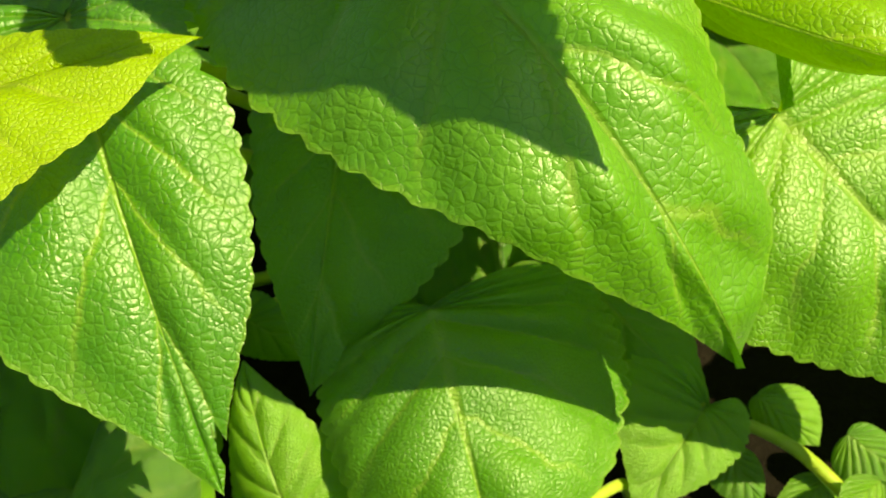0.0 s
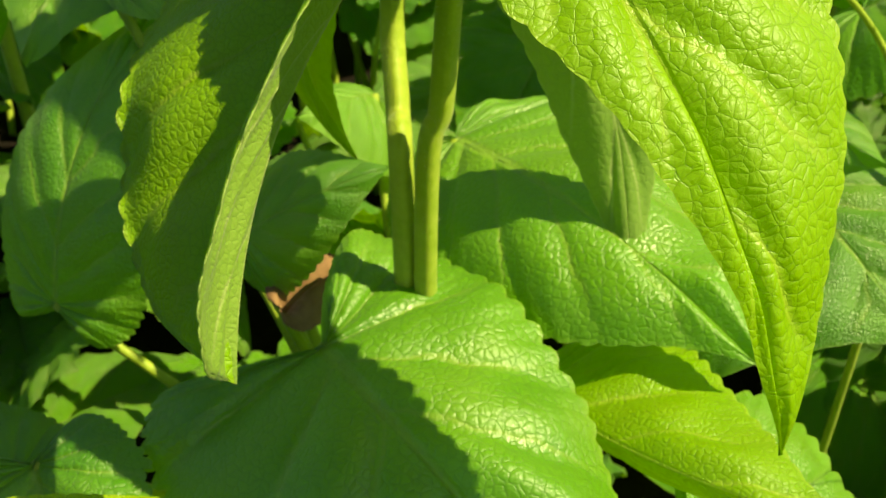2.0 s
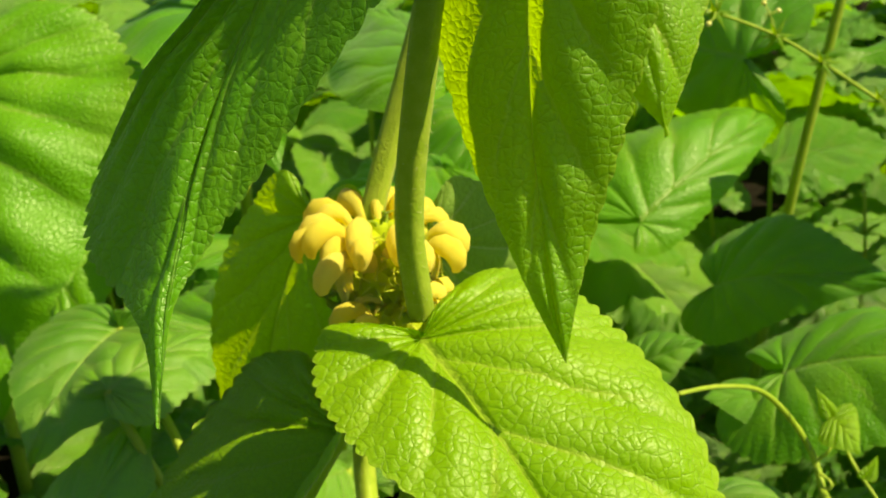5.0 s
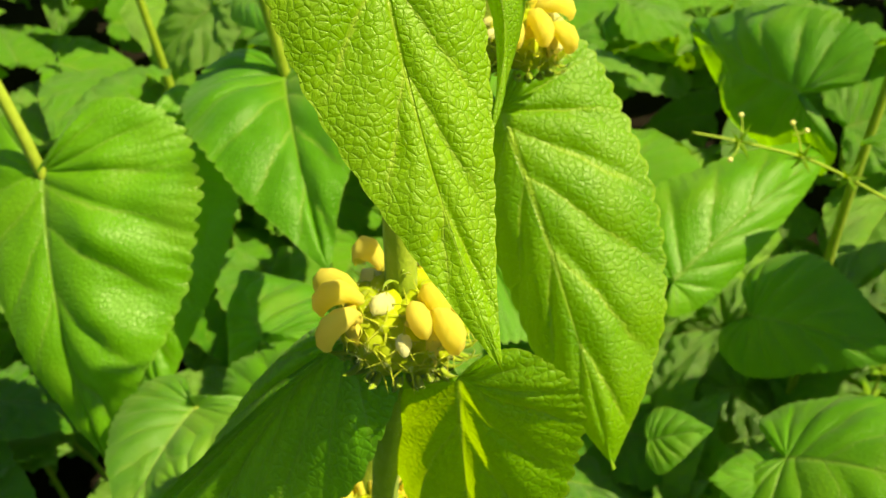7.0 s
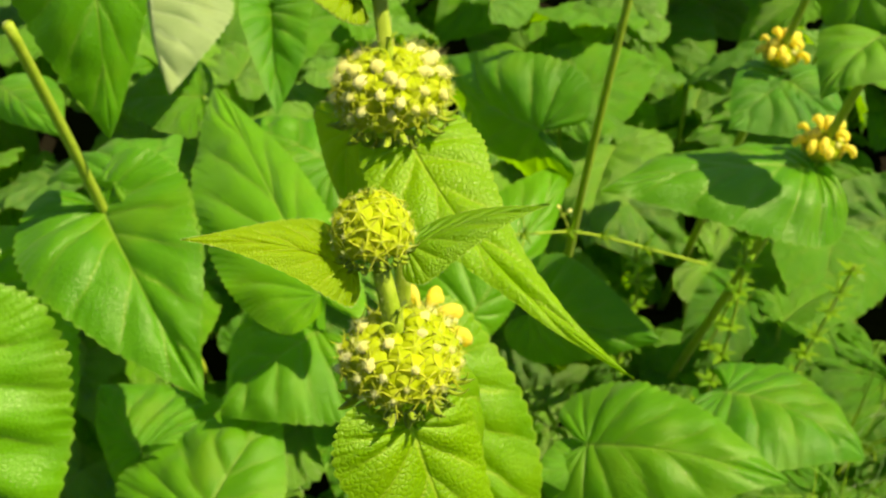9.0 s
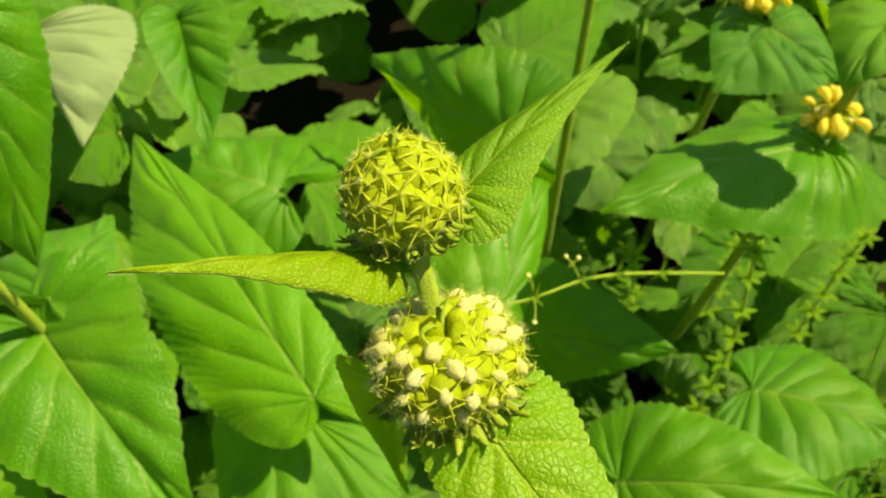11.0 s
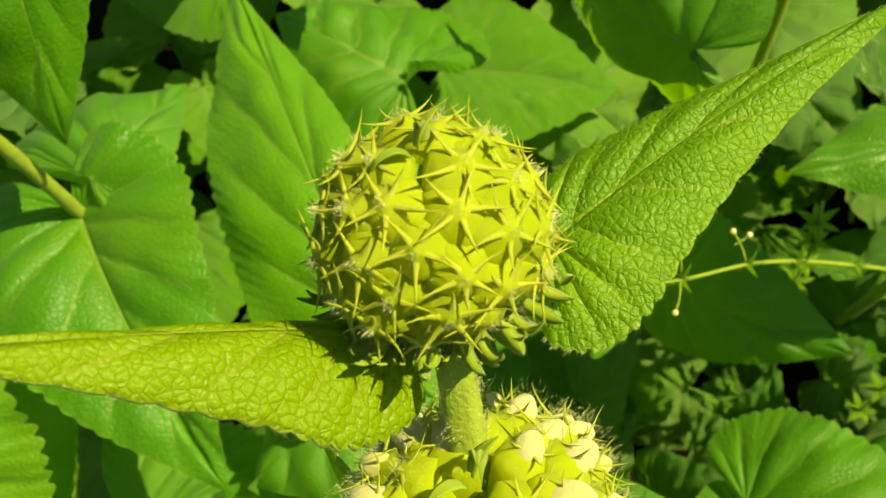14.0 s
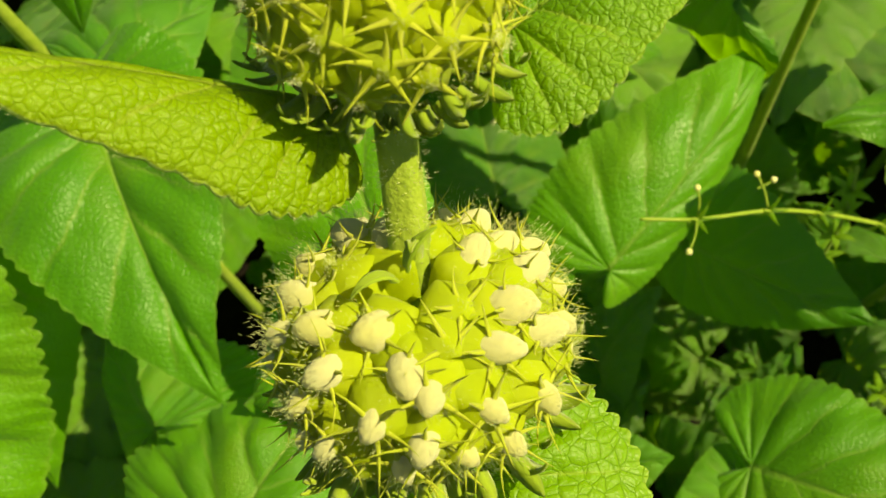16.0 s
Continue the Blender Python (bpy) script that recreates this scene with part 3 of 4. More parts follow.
# ---- the two flowering stems ----
FOOT_A, FOOT_B = Vector((0.038, 0.366, GROUND)), Vector((0.034, 0.374, GROUND))
stem_a = thing("flowering_stem", FOOT_A, "square green flowering stem with yellow-green bud whorls and paired leaves", "plant", "flowering stems")
stalk_a = part("stalk", tube_mesh([Vector(p) - FOOT_A for p in ((0.038, 0.366, -0.080), (0.0365, 0.348, 0.196), (0.0415, 0.347, 0.242), (0.044, 0.342, 0.289), (0.047, 0.330, 0.335), (0.043, 0.320, 0.380), (0.048, 0.313, 0.435), (0.059, 0.302, 0.512), (0.061, 0.306, 0.635), (0.059, 0.328, 0.683))],
                        [0.0044, 0.0040, 0.0040, 0.0040, 0.0041, 0.0042, 0.0043, 0.0042, 0.0036, 0.0024], STALK, 16, 0.07), stem_a, FOOT_A)
stem_b = thing("flowering_stem", FOOT_B, "square green flowering stem topped by a spiny round bud head", "plant", "flowering stems")
stalk_b = part("stalk", tube_mesh([Vector(p) - FOOT_B for p in ((0.034, 0.374, -0.080), (0.0285, 0.353, 0.194), (0.0265, 0.371, 0.229), (0.025, 0.387, 0.266), (0.034, 0.358, 0.352), (0.031, 0.366, 0.364), (0.080, 0.402, 0.540), (0.0885, 0.430, 0.648), (0.0915, 0.459, 0.698))],
                        [0.0044, 0.0040, 0.0040, 0.0040, 0.0041, 0.0042, 0.0042, 0.0034, 0.0029], STALK, 16, 0.10), stem_b, FOOT_B)
stalk_down(stem_a, stalk_a.data, FOOT_A, 9000, 0.15, 31)
stalk_down(stem_b, stalk_b.data, FOOT_B, 3000, 0.15, 32)
stalk_down(stem_b, stalk_b.data, FOOT_B, 6000, 0.62, 33)
blade(stem_a, (0.0232, 0.3236, 0.3030), (-0.0130, 0.2411, 0.2149), (-0.0516, 0.0357, -0.0017), (-0.0091, -0.0288, 0.0100), form='blunt', arch=0, quilt=0.06, under=1, mat=YOUNG, bow=(-0.0100, -0.0020, 0.0030))
blade(stem_a, (0.0460, 0.3180, 0.3400), (0.1220, 0.2140, 0.2160), (-0.0312, -0.0217, -0.0028), (0.0513, 0.0239, 0.0106), form='spear', form_right='wide', arch=0.1, quilt=0.07, mat=YOUNG, bow=(0.0090, -0.0200, 0.0160))
# darker leaf green than its neighbours, standing in for shade on this blade
blade(stem_a, (0.0440, 0.2960, 0.5040), (-0.0192, 0.2459, 0.3552), (-0.0555, 0.0012, -0.0537), (0.0015, -0.0208, -0.0387), form='drip', arch=0.05, quilt=0.06, mat=LEAF, bow=(-0.0180, 0.0240, -0.0040))
blade(stem_a, (0.0746, 0.2938, 0.4913), (0.0850, 0.2800, 0.3510), (-0.0280, 0.0090, -0.0030), (0.0340, -0.0120, 0.0030), form='heart', arch=0.08, quilt=0.06, mat=YOUNG, bow=(-0.0040, 0.0140, -0.0020))
blade(stem_a, (0.0600, 0.2940, 0.6320), (0.0880, 0.2460, 0.5380), (-0.0279, -0.0046, 0.0098), (0.0207, 0.0071, 0.0011), form='heart', arch=0.1, quilt=0.07, mat=YOUNG, bow=(-0.0030, 0.0010, -0.0020))
blade(stem_a, (0.068, 0.312, 0.632), (0.085, 0.293, 0.571), (-0.007, 0.015, -0.007), (0.012, 0.035, -0.008), form='heart', arch=0.05, bow=(0.01, 0.012, -0.001), mat=YOUNG)
blade(stem_a, (0.051, 0.330, 0.670), (0.004, 0.325, 0.702), (0.001, 0.014, 0.003), (0.000, -0.014, -0.004), form='lance', arch=0.1, mat=SUNLIT, fringe=700)
blade(stem_a, (0.0700, 0.3320, 0.6720), (0.1134, 0.3233, 0.6880), (0.0060, 0.0100, -0.0000), (-0.0050, -0.0130, -0.0030), form='lance', arch=0.06, mat=YOUNG, fringe=700)
blade(stem_b, (0.085, 0.410, 0.512), (0.126, 0.346, 0.396), (-0.022, 0.009, -0.013), (0.040, 0.011, 0.008), form='broad', arch=0.1, quilt=0.07, bow=(0.002, -0.005, 0.004), mat=YOUNG)
blade(stem_b, (0.0918, 0.4118, 0.6453), (0.1360, 0.2930, 0.6300), (-0.0214, -0.0037, 0.0000), (0.0258, 0.0088, 0.0025), form='spear', arch=0.15, quilt=0.06, mat=YOUNG, bow=(-0.0060, 0.0000, -0.0050))
blade(stem_b, (0.080, 0.432, 0.642), (0.071, 0.432, 0.579), (-0.015, 0.018, 0.002), (0.025, -0.009, -0.003), form='lance', arch=0.05, bow=(-0.004, 0.018, 0.001), mat=YOUNG, fringe=700)
blade(stem_b, (0.0800, 0.4560, 0.6880), (0.0120, 0.4475, 0.7325), (-0.0015, 0.0058, -0.0088), (-0.0004, -0.0179, -0.0006), form='spear', arch=0.08, under=1, mat=SUNLIT, fringe=700, bow=(0.0000, 0.0000, 0.0020))
blade(stem_b, (0.1094, 0.4609, 0.6913), (0.1796, 0.4839, 0.7022), (0.0018, 0.0134, -0.0029), (0.0019, -0.0192, 0.0012), form='spear', arch=0.04, mat=YOUNG, fringe=700)
blade(stem_b, (0.010, 0.386, 0.356), (0.011, 0.411, 0.182), (-0.027, 0.007, 0.001), (0.024, -0.017, -0.002), form='heart', arch=0.05, bow=(-0.023, -0.004, -0.001), mat=YOUNG)
blade(stem_b, (0.050, 0.372, 0.350), (0.112, 0.343, 0.158), (-0.035, 0.012, -0.013), (0.036, 0.013, 0.010), form='heart', arch=0.05, pale=1, bow=(0.014, 0.019, 0.002), mat=YOUNG)
flower_head(stem_a, (0.059, 0.330, 0.685), (0.02, 0.35, 1), 0.0128, 38, seed=11, flat=0.95, bracts=14, down=1200, label="tight spiny yellow-green bud head")
flower_head(stem_a, (0.061, 0.308, 0.648), (0.0, 0.25, 1), 0.0195, 66, buds=0.75, seed=12, bud_size=0.30, hollow=0.28, bracts=22, down=1500, label="spiny bud head with small cream buds")
flower_head(stem_a, (0.060, 0.298, 0.508), (0.02, 0.05, 1), 0.0185, 50, buds=0.3, flowers=0.75, flat=0.8, hollow=0.28, seed=13, bracts=22, down=900, label="whorl with open yellow flowers")
flower_head(stem_a, (0.043, 0.332, 0.334), (0.05, -0.1, 1), 0.0160, 36, flowers=0.5, flat=0.6, seed=14, bracts=14, label="whorl with open yellow flowers")
flower_head(stem_b, (0.0920, 0.4615, 0.7010), (0.0, 0.30, 1), 0.0180, 48, seed=21, flat=0.96, bracts=26, down=2500, label="round spiny yellow-green bud head")
flower_head(stem_b, (0.0890, 0.4300, 0.6575), (0.0, 0.25, 1), 0.0232, 70, buds=0.85, seed=22, bud_size=0.40, hollow=0.30, bracts=26, down=4000, label="spiny bud head with cream downy buds")
flower_head(stem_b, (0.092, 0.404, 0.541), (0.1, 0.1, 1), 0.0160, 46, buds=0.5, flowers=0.6, flat=0.7, seed=23, bracts=16, label="whorl with open yellow flowers")
flower_head(stem_b, (0.034, 0.352, 0.350), (0.0, 0.0, 1), 0.0205, 60, flowers=0.85, flat=0.8, hollow=0.28, seed=24, bracts=24, label="whorl with open yellow flowers")

# ---- leaves at the foot of the stems ----
CROWN = (0.036, 0.372, GROUND)
clump = thing("basal_leaf_clump", CROWN, "clump of large wrinkled heart-shaped green leaves on soil", "plant", "leaf clumps")
blade(clump, (0.0000, 0.3260, 0.1570), (0.1180, 0.2280, 0.0490), (-0.0550, -0.0410, -0.0230), (0.0468, 0.0545, 0.0091), form='sinus', form_right='full', arch=0.16, quilt=0.06, mat=BASAL, petiole=CROWN, bow=(0.0050, -0.0320, 0.0340))
blade(clump, (-0.128, 0.233, 0.138), (-0.045, 0.262, 0.150), (-0.006, 0.016, 0.007), (0.015, -0.048, 0.007), form='heart', arch=0.05, mat=SUNLIT, petiole=CROWN)
blade(clump, (-0.096, 0.291, 0.134), (-0.041, 0.178, 0.047), (-0.051, -0.024, -0.002), (0.036, 0.011, 0.008), form='oval', arch=0.1, holes=((1, 1.0, 0.5, 0.1, 0.025), (1, 1.0, 0.545, 0.06, 0.015), (1, 1.0, 0.93, 0.3, 0.02)), mat=BASAL, petiole=CROWN)
blade(clump, (-0.013, 0.314, 0.098), (-0.027, 0.237, 0.011), (-0.035, 0.007, -0.000), (0.057, -0.004, -0.006), form='cordate', arch=0.05, holes=((1, 0.42, 0.42, 0.1, 0.02), (1, 0.27, 0.55, 0.05, 0.012)), mat=BASAL, petiole=CROWN)
blade(clump, (0.0158, 0.2552, 0.0411), (0.0449, 0.1706, -0.0099), (-0.0491, -0.0027, -0.0237), (0.0646, 0.0319, -0.0155), form='oval', arch=0.06, mat=BASAL)
blade(clump, (0.127, 0.293, 0.099), (0.212, 0.231, 0.027), (0.053, 0.056, 0.014), (-0.049, -0.032, -0.031), form='cordate', arch=0.06, mat=BASAL, petiole=CROWN)
blade(clump, (0.068, 0.305, 0.007), (0.124, 0.257, -0.025), (0.027, 0.029, 0.003), (-0.029, -0.014, -0.030), form='cordate', arch=0.05, mat=BASAL, petiole=CROWN)
blade(clump, (0.121, 0.260, -0.023), (0.093, 0.222, -0.040), (0.017, -0.011, -0.004), (-0.027, 0.013, 0.017), form='cordate', arch=0.05, mat=BASAL, petiole=CROWN)
blade(clump, (-0.0325, 0.2045, -0.0231), (-0.0534, 0.2530, 0.0091), (-0.0209, 0.0009, -0.0162), (0.0256, 0.0085, 0.0047), form='cordate', arch=0.08, mat=BASAL, petiole=CROWN)
blade(clump, (-0.170, 0.252, -0.014), (-0.094, 0.229, -0.039), (0.006, 0.015, 0.005), (-0.027, -0.054, -0.032), form='cordate', arch=0.05, mat=BASAL, petiole=CROWN)
blade(clump, (-0.063, 0.290, -0.013), (-0.033, 0.278, -0.025), (0.006, 0.010, 0.005), (-0.008, -0.008, -0.010), form='cordate', arch=0.05, mat=BASAL, petiole=CROWN)
blade(clump, (0.077, 0.336, 0.126), (0.166, 0.243, 0.153), (0.042, 0.042, 0.008), (0.022, 0.012, -0.030), form='heart', arch=0.1, mat=YOUNG, petiole=CROWN)
blade(clump, (-0.127, 0.411, 0.111), (-0.079, 0.488, 0.221), (-0.034, 0.020, 0.001), (0.041, -0.019, -0.005), form='oval', arch=0.15, mat=BASAL, petiole=CROWN)
blade(clump, (-0.039, 0.396, 0.156), (0.023, 0.384, 0.197), (-0.002, 0.036, 0.013), (0.013, -0.012, -0.024), form='heart', arch=0.1, mat=BASAL, petiole=CROWN)
blade(clump, (0.049, 0.433, 0.182), (0.151, 0.311, 0.160), (0.062, 0.052, -0.001), (-0.036, -0.023, -0.037), form='oval', arch=0.1, mat=BASAL, petiole=CROWN)
blade(clump, (0.191, 0.420, 0.167), (0.223, 0.346, 0.144), (0.035, 0.011, 0.012), (-0.088, -0.022, -0.049), form='oval', arch=0.08, mat=BASAL, petiole=CROWN)
blade(clump, (0.012, 0.495, 0.172), (-0.019, 0.453, 0.183), (0.021, -0.023, -0.030), (-0.012, 0.010, 0.004), form='heart', arch=0.05, mat=BASAL, petiole=CROWN)
blade(clump, (-0.097, 0.508, 0.156), (-0.060, 0.480, 0.152), (-0.021, -0.026, -0.019), (0.018, 0.023, 0.004), form='heart', arch=0.05, mat=BASAL, petiole=CROWN)
blade(clump, (-0.115, 0.319, 0.103), (-0.180, 0.350, 0.111), (-0.010, -0.016, -0.017), (0.011, 0.023, 0.001), form='cordate', arch=0.05, mat=BASAL, petiole=CROWN)
blade(clump, (-0.108, 0.540, 0.234), (-0.137, 0.460, 0.207), (-0.047, 0.017, 0.001), (0.075, -0.028, 0.002), form='cordate', arch=0.1, mat=BASAL, petiole=CROWN)
blade(clump, (-0.099, 0.473, 0.235), (-0.046, 0.537, 0.232), (-0.023, 0.019, -0.001), (0.022, -0.019, -0.008), form='heart', arch=0.1, mat=BASAL, petiole=CROWN)
blade(clump, (0.186, 0.439, 0.191), (0.217, 0.394, 0.192), (0.025, 0.017, -0.001), (-0.011, -0.008, -0.028), form='heart', arch=0.08, mat=BASAL, petiole=CROWN)
blade(clump, (0.1448, 0.2725, -0.0325), (0.1690, 0.2561, -0.0428), (0.0172, 0.0047, 0.0026), (-0.0017, -0.0081, -0.0077), form='heart', arch=0.1, mat=BASAL, fine=False)
blade(clump, (0.1798, 0.2594, -0.0391), (0.1965, 0.2480, -0.0447), (0.0112, 0.0038, 0.0020), (-0.0040, -0.0121, -0.0111), form='blunt', arch=0.1, mat=BASAL, fine=False)
blade(clump, (0.1701, 0.2455, -0.0508), (0.1571, 0.2295, -0.0588), (0.0121, -0.0059, -0.0065), (-0.0128, -0.0003, -0.0003), form='blunt', arch=0.1, mat=BASAL, fine=False)
blade(clump, (0.1862, 0.2362, -0.0332), (0.1681, 0.2254, -0.0363), (0.0049, -0.0114, -0.0109), (-0.0105, 0.0016, 0.0013), form='heart', arch=0.1, mat=BASAL, fine=False)
blade(clump, (0.1352, 0.2575, -0.0518), (0.1484, 0.2389, -0.0634), (0.0098, 0.0012, -0.0001), (-0.0083, -0.0082, -0.0075), form='heart', arch=0.1, mat=BASAL, fine=False)
part("petiole", tube_mesh([Vector(p) - Vector(CROWN) for p in ((0.1229, 0.2604, -0.0287), (0.1411, 0.2592, -0.0347), (0.1575, 0.2550, -0.0418), (0.1673, 0.2462, -0.0434), (0.1770, 0.2358, -0.0463))], [0.0022, 0.0026, 0.0028, 0.003, 0.003], STALK, 8), clump, CROWN)

# ---- the bed behind ----
bed = thing("leaf_clump", (0.1, 0.8, GROUND), "clump of broad soft green leaves behind the stems", "plant", "leaf clumps")
blade(bed, (-0.210, 0.637, 0.345), (-0.182, 0.553, 0.170), (-0.046, 0.000, -0.008), (0.100, -0.006, 0.019), form='cordate', arch=0.1, mat=LEAF)
blade(bed, (-0.185, 0.730, 0.312), (-0.160, 0.603, 0.170), (-0.046, 0.014, -0.021), (0.075, 0.018, -0.003), form='cordate', arch=0.06, mat=LEAF)
blade(bed, (-0.070, 0.736, 0.360), (-0.022, 0.582, 0.299), (-0.066, -0.022, 0.004), (0.056, 0.005, 0.031), form='cordate', arch=0.12, mat=LEAF)
blade(bed, (0.0705, 0.6129, 0.3512), (0.0307, 0.9038, 0.3341), (-0.0625, 0.0168, -0.0203), (0.0341, -0.0127, 0.0058), form='oval', arch=0.1, mat=LEAF, bow=(0.0000, 0.0000, 0.0060))
blade(bed, (-0.008, 1.009, 0.370), (-0.009, 0.923, 0.316), (-0.007, 0.009, -0.014), (0.076, 0.004, -0.007), form='heart', arch=0.05, mat=SILVER, label="silvery downy underside of a turned leaf")
blade(bed, (0.295, 0.775, 0.320), (0.235, 0.916, 0.311), (0.006, -0.002, -0.073), (0.033, 0.017, 0.049), form='cordate', arch=0.1, mat=LEAF)
blade(bed, (0.194, 0.652, 0.244), (0.325, 0.775, 0.278), (-0.0450, 0.0450, 0.0119), (0.0162, -0.0128, -0.0180), form='heart', arch=0.12, mat=LEAF)
blade(bed, (0.262, 0.696, 0.178), (0.343, 0.599, 0.222), (0.028, 0.039, 0.034), (-0.014, -0.026, -0.031), form='cordate', arch=0.1, mat=LEAF)
blade(bed, (0.253, 0.536, 0.199), (0.377, 0.449, 0.221), (0.035, 0.051, 0.007), (-0.028, -0.047, -0.026), form='cordate', arch=0.15, mat=LEAF)
blade(bed, (0.386, 0.558, 0.190), (0.459, 0.464, 0.194), (0.057, 0.043, -0.025), (-0.069, -0.053, 0.001), form='cordate', arch=0.12, mat=LEAF)
blade(bed, (0.173, 0.552, 0.196), (0.209, 0.544, 0.215), (-0.000, 0.019, 0.009), (-0.000, -0.021, -0.008), form='heart', arch=0.08, mat=LEAF)
blade(bed, (0.251, 0.526, 0.185), (0.206, 0.526, 0.190), (-0.001, -0.020, -0.011), (-0.001, 0.032, -0.003), form='cordate', arch=0.08, mat=LEAF)
blade(bed, (0.068, 0.633, 0.290), (-0.021, 0.597, 0.265), (-0.025, 0.087, -0.033), (0.032, -0.068, -0.016), form='cordate', arch=0.08, mat=LEAF)
blade(bed, (-0.046, 0.527, 0.232), (0.028, 0.603, 0.251), (-0.059, 0.062, -0.015), (0.040, -0.037, -0.011), form='cordate', arch=0.1, mat=LEAF)
blade(bed, (-0.079, 0.604, 0.232), (-0.106, 0.671, 0.238), (-0.027, -0.008, -0.027), (0.070, 0.029, -0.010), form='cordate', arch=0.1, mat=LEAF)
blade(bed, (-0.028, 0.772, 0.585), (-0.049, 0.717, 0.436), (-0.060, 0.004, 0.007), (0.039, 0.011, -0.009), form='heart', arch=0.06, mat=LEAF)
blade(bed, (-0.058, 0.742, 0.377), (-0.003, 0.803, 0.359), (-0.059, 0.048, -0.016), (0.022, -0.023, -0.009), form='heart', arch=0.06, mat=LEAF)
blade(bed, (-0.157, 0.983, 0.316), (-0.104, 0.896, 0.310), (-0.017, -0.009, -0.017), (0.039, 0.024, -0.009), form='heart', arch=0.06, mat=LEAF)
blade(bed, (0.101, 1.016, 0.328), (0.082, 0.905, 0.283), (-0.027, -0.006, 0.026), (0.036, -0.017, 0.026), form='heart', arch=0.06, mat=LEAF)
blade(bed, (0.126, 0.862, 0.248), (0.047, 0.950, 0.249), (0.077, 0.071, -0.040), (-0.039, -0.035, -0.027), form='cordate', arch=0.06, mat=LEAF)


def far_stem(points, radii, heads, leaves=(), label="green flowering stem with yellow whorls further back in the bed"):
    foot = Vector(points[0])
    ob = thing("flowering_stem", foot, label, "plant", "flowering stems")
    part("stalk", tube_mesh([Vector(p) - foot for p in points], radii, STALK, 8, 0.05), ob, foot)
    for i, (c, r, f) in enumerate(heads):
        flower_head(ob, c, (0, 0, 1), r, 36, flowers=f, buds=0.2, flat=0.7, seed=60 + i)
    return ob


stem_f1 = far_stem([(0.50, 0.86, GROUND), (0.52, 0.83, 0.15), (0.541, 0.81, 0.33), (0.56, 0.80, 0.46)], [0.005, 0.0045, 0.004, 0.0035], [((0.541, 0.81, 0.325), 0.017, 0.9)])
stem_f2 = far_stem([(0.42, 0.72, GROUND), (0.45, 0.68, 0.15), (0.483, 0.65, 0.355), (0.50, 0.635, 0.48)], [0.005, 0.0045, 0.004, 0.0035], [((0.483, 0.65, 0.358), 0.017, 0.9)])
blade(stem_f1, (0.542, 0.792, 0.309), (0.471, 0.762, 0.289), (-0.017, 0.038, 0.004), (0.028, -0.058, -0.014), form='heart', arch=0.08, mat=LEAF)
blade(stem_f1, (0.540, 0.793, 0.309), (0.573, 0.728, 0.285), (-0.044, -0.016, -0.019), (0.037, 0.019, 0.002), form='heart', arch=0.08, mat=LEAF)
blade(stem_f2, (0.474, 0.640, 0.344), (0.301, 0.660, 0.345), (0.008, 0.070, -0.025), (-0.004, -0.064, -0.022), form='heart', arch=0.08, mat=LEAF)
blade(stem_f2, (0.489, 0.669, 0.515), (0.479, 0.640, 0.429), (-0.026, 0.019, -0.003), (0.031, -0.021, 0.004), form='heart', arch=0.08, mat=LEAF)
# upper leaf added to throw shade on the bed below
blade(stem_f2, (0.497, 0.636, 0.470), (0.435, 0.610, 0.445), (-0.014, 0.040, -0.005), (0.016, -0.042, 0.005), form='heart', arch=0.12, mat=LEAF)
far_stem([(-0.05, 0.80, GROUND), (-0.065, 0.76, 0.18), (-0.07, 0.735, 0.36), (-0.085, 0.70, 0.55)], [0.005, 0.0045, 0.004, 0.0035], [],
         label="bare green flowering stem further back in the bed")
far_stem([(-0.24, 0.72, GROUND), (-0.225, 0.66, 0.18), (-0.212, 0.636, 0.348), (-0.26, 0.64, 0.55)], [0.005, 0.0045, 0.004, 0.0035], [],
         label="bare green flowering stem further back in the bed")
far_stem([(-0.27, 1.12, GROUND), (-0.28, 1.08, 0.18), (-0.289, 1.068, 0.30), (-0.30, 1.06, 0.5)], [0.005, 0.0045, 0.004, 0.0035], [],
         label="bare green flowering stem further back in the bed")
far_stem([(0.34, 0.82, GROUND), (0.345, 0.80, 0.15), (0.36, 0.80, 0.30), (0.40, 0.82, 0.55)], [0.005, 0.0045, 0.004, 0.0035], [],
         label="bare green flowering stem further back in the bed")

# ---- climbing weeds at the side ----
vine = thing("bindweed_vine", (0.232, 0.415, -0.080), "thin yellowish green vine twining up from the bed", "vine")
VINE_AT = Vector((0.232, 0.415, -0.080))
part("stalk", tube_mesh([Vector(p) - VINE_AT for p in ((0.156, 0.408, 0.264), (0.180, 0.425, 0.257), (0.209, 0.448, 0.239), (0.230, 0.448, 0.215), (0.236, 0.434, 0.197), (0.232, 0.405, 0.168), (0.232, 0.415, -0.080))], [0.0010, 0.0011, 0.0013, 0.0016, 0.0019, 0.002, 0.002], STALK, 8), vine, VINE_AT)
part("tendril", tube_mesh([Vector(p) - VINE_AT for p in ((0.257, 0.406, 0.198), (0.245, 0.425, 0.215), (0.244, 0.444, 0.222), (0.238, 0.436, 0.215), (0.233, 0.438, 0.205), (0.239, 0.430, 0.200), (0.234, 0.431, 0.190), (0.241, 0.419, 0.176))], [0.0008] * 8, STALK, 7), vine, VINE_AT)
blade(vine, (0.240, 0.442, 0.229), (0.244, 0.418, 0.224), (0.010, 0.007, 0.005), (-0.010, -0.007, -0.005), form="heart", mat=YOUNG, fine=False)
blade(vine, (0.240, 0.442, 0.229), (0.232, 0.448, 0.242), (-0.005, 0.000, -0.001), (0.003, 0.001, 0.002), form="lance", mat=YOUNG, fine=False)
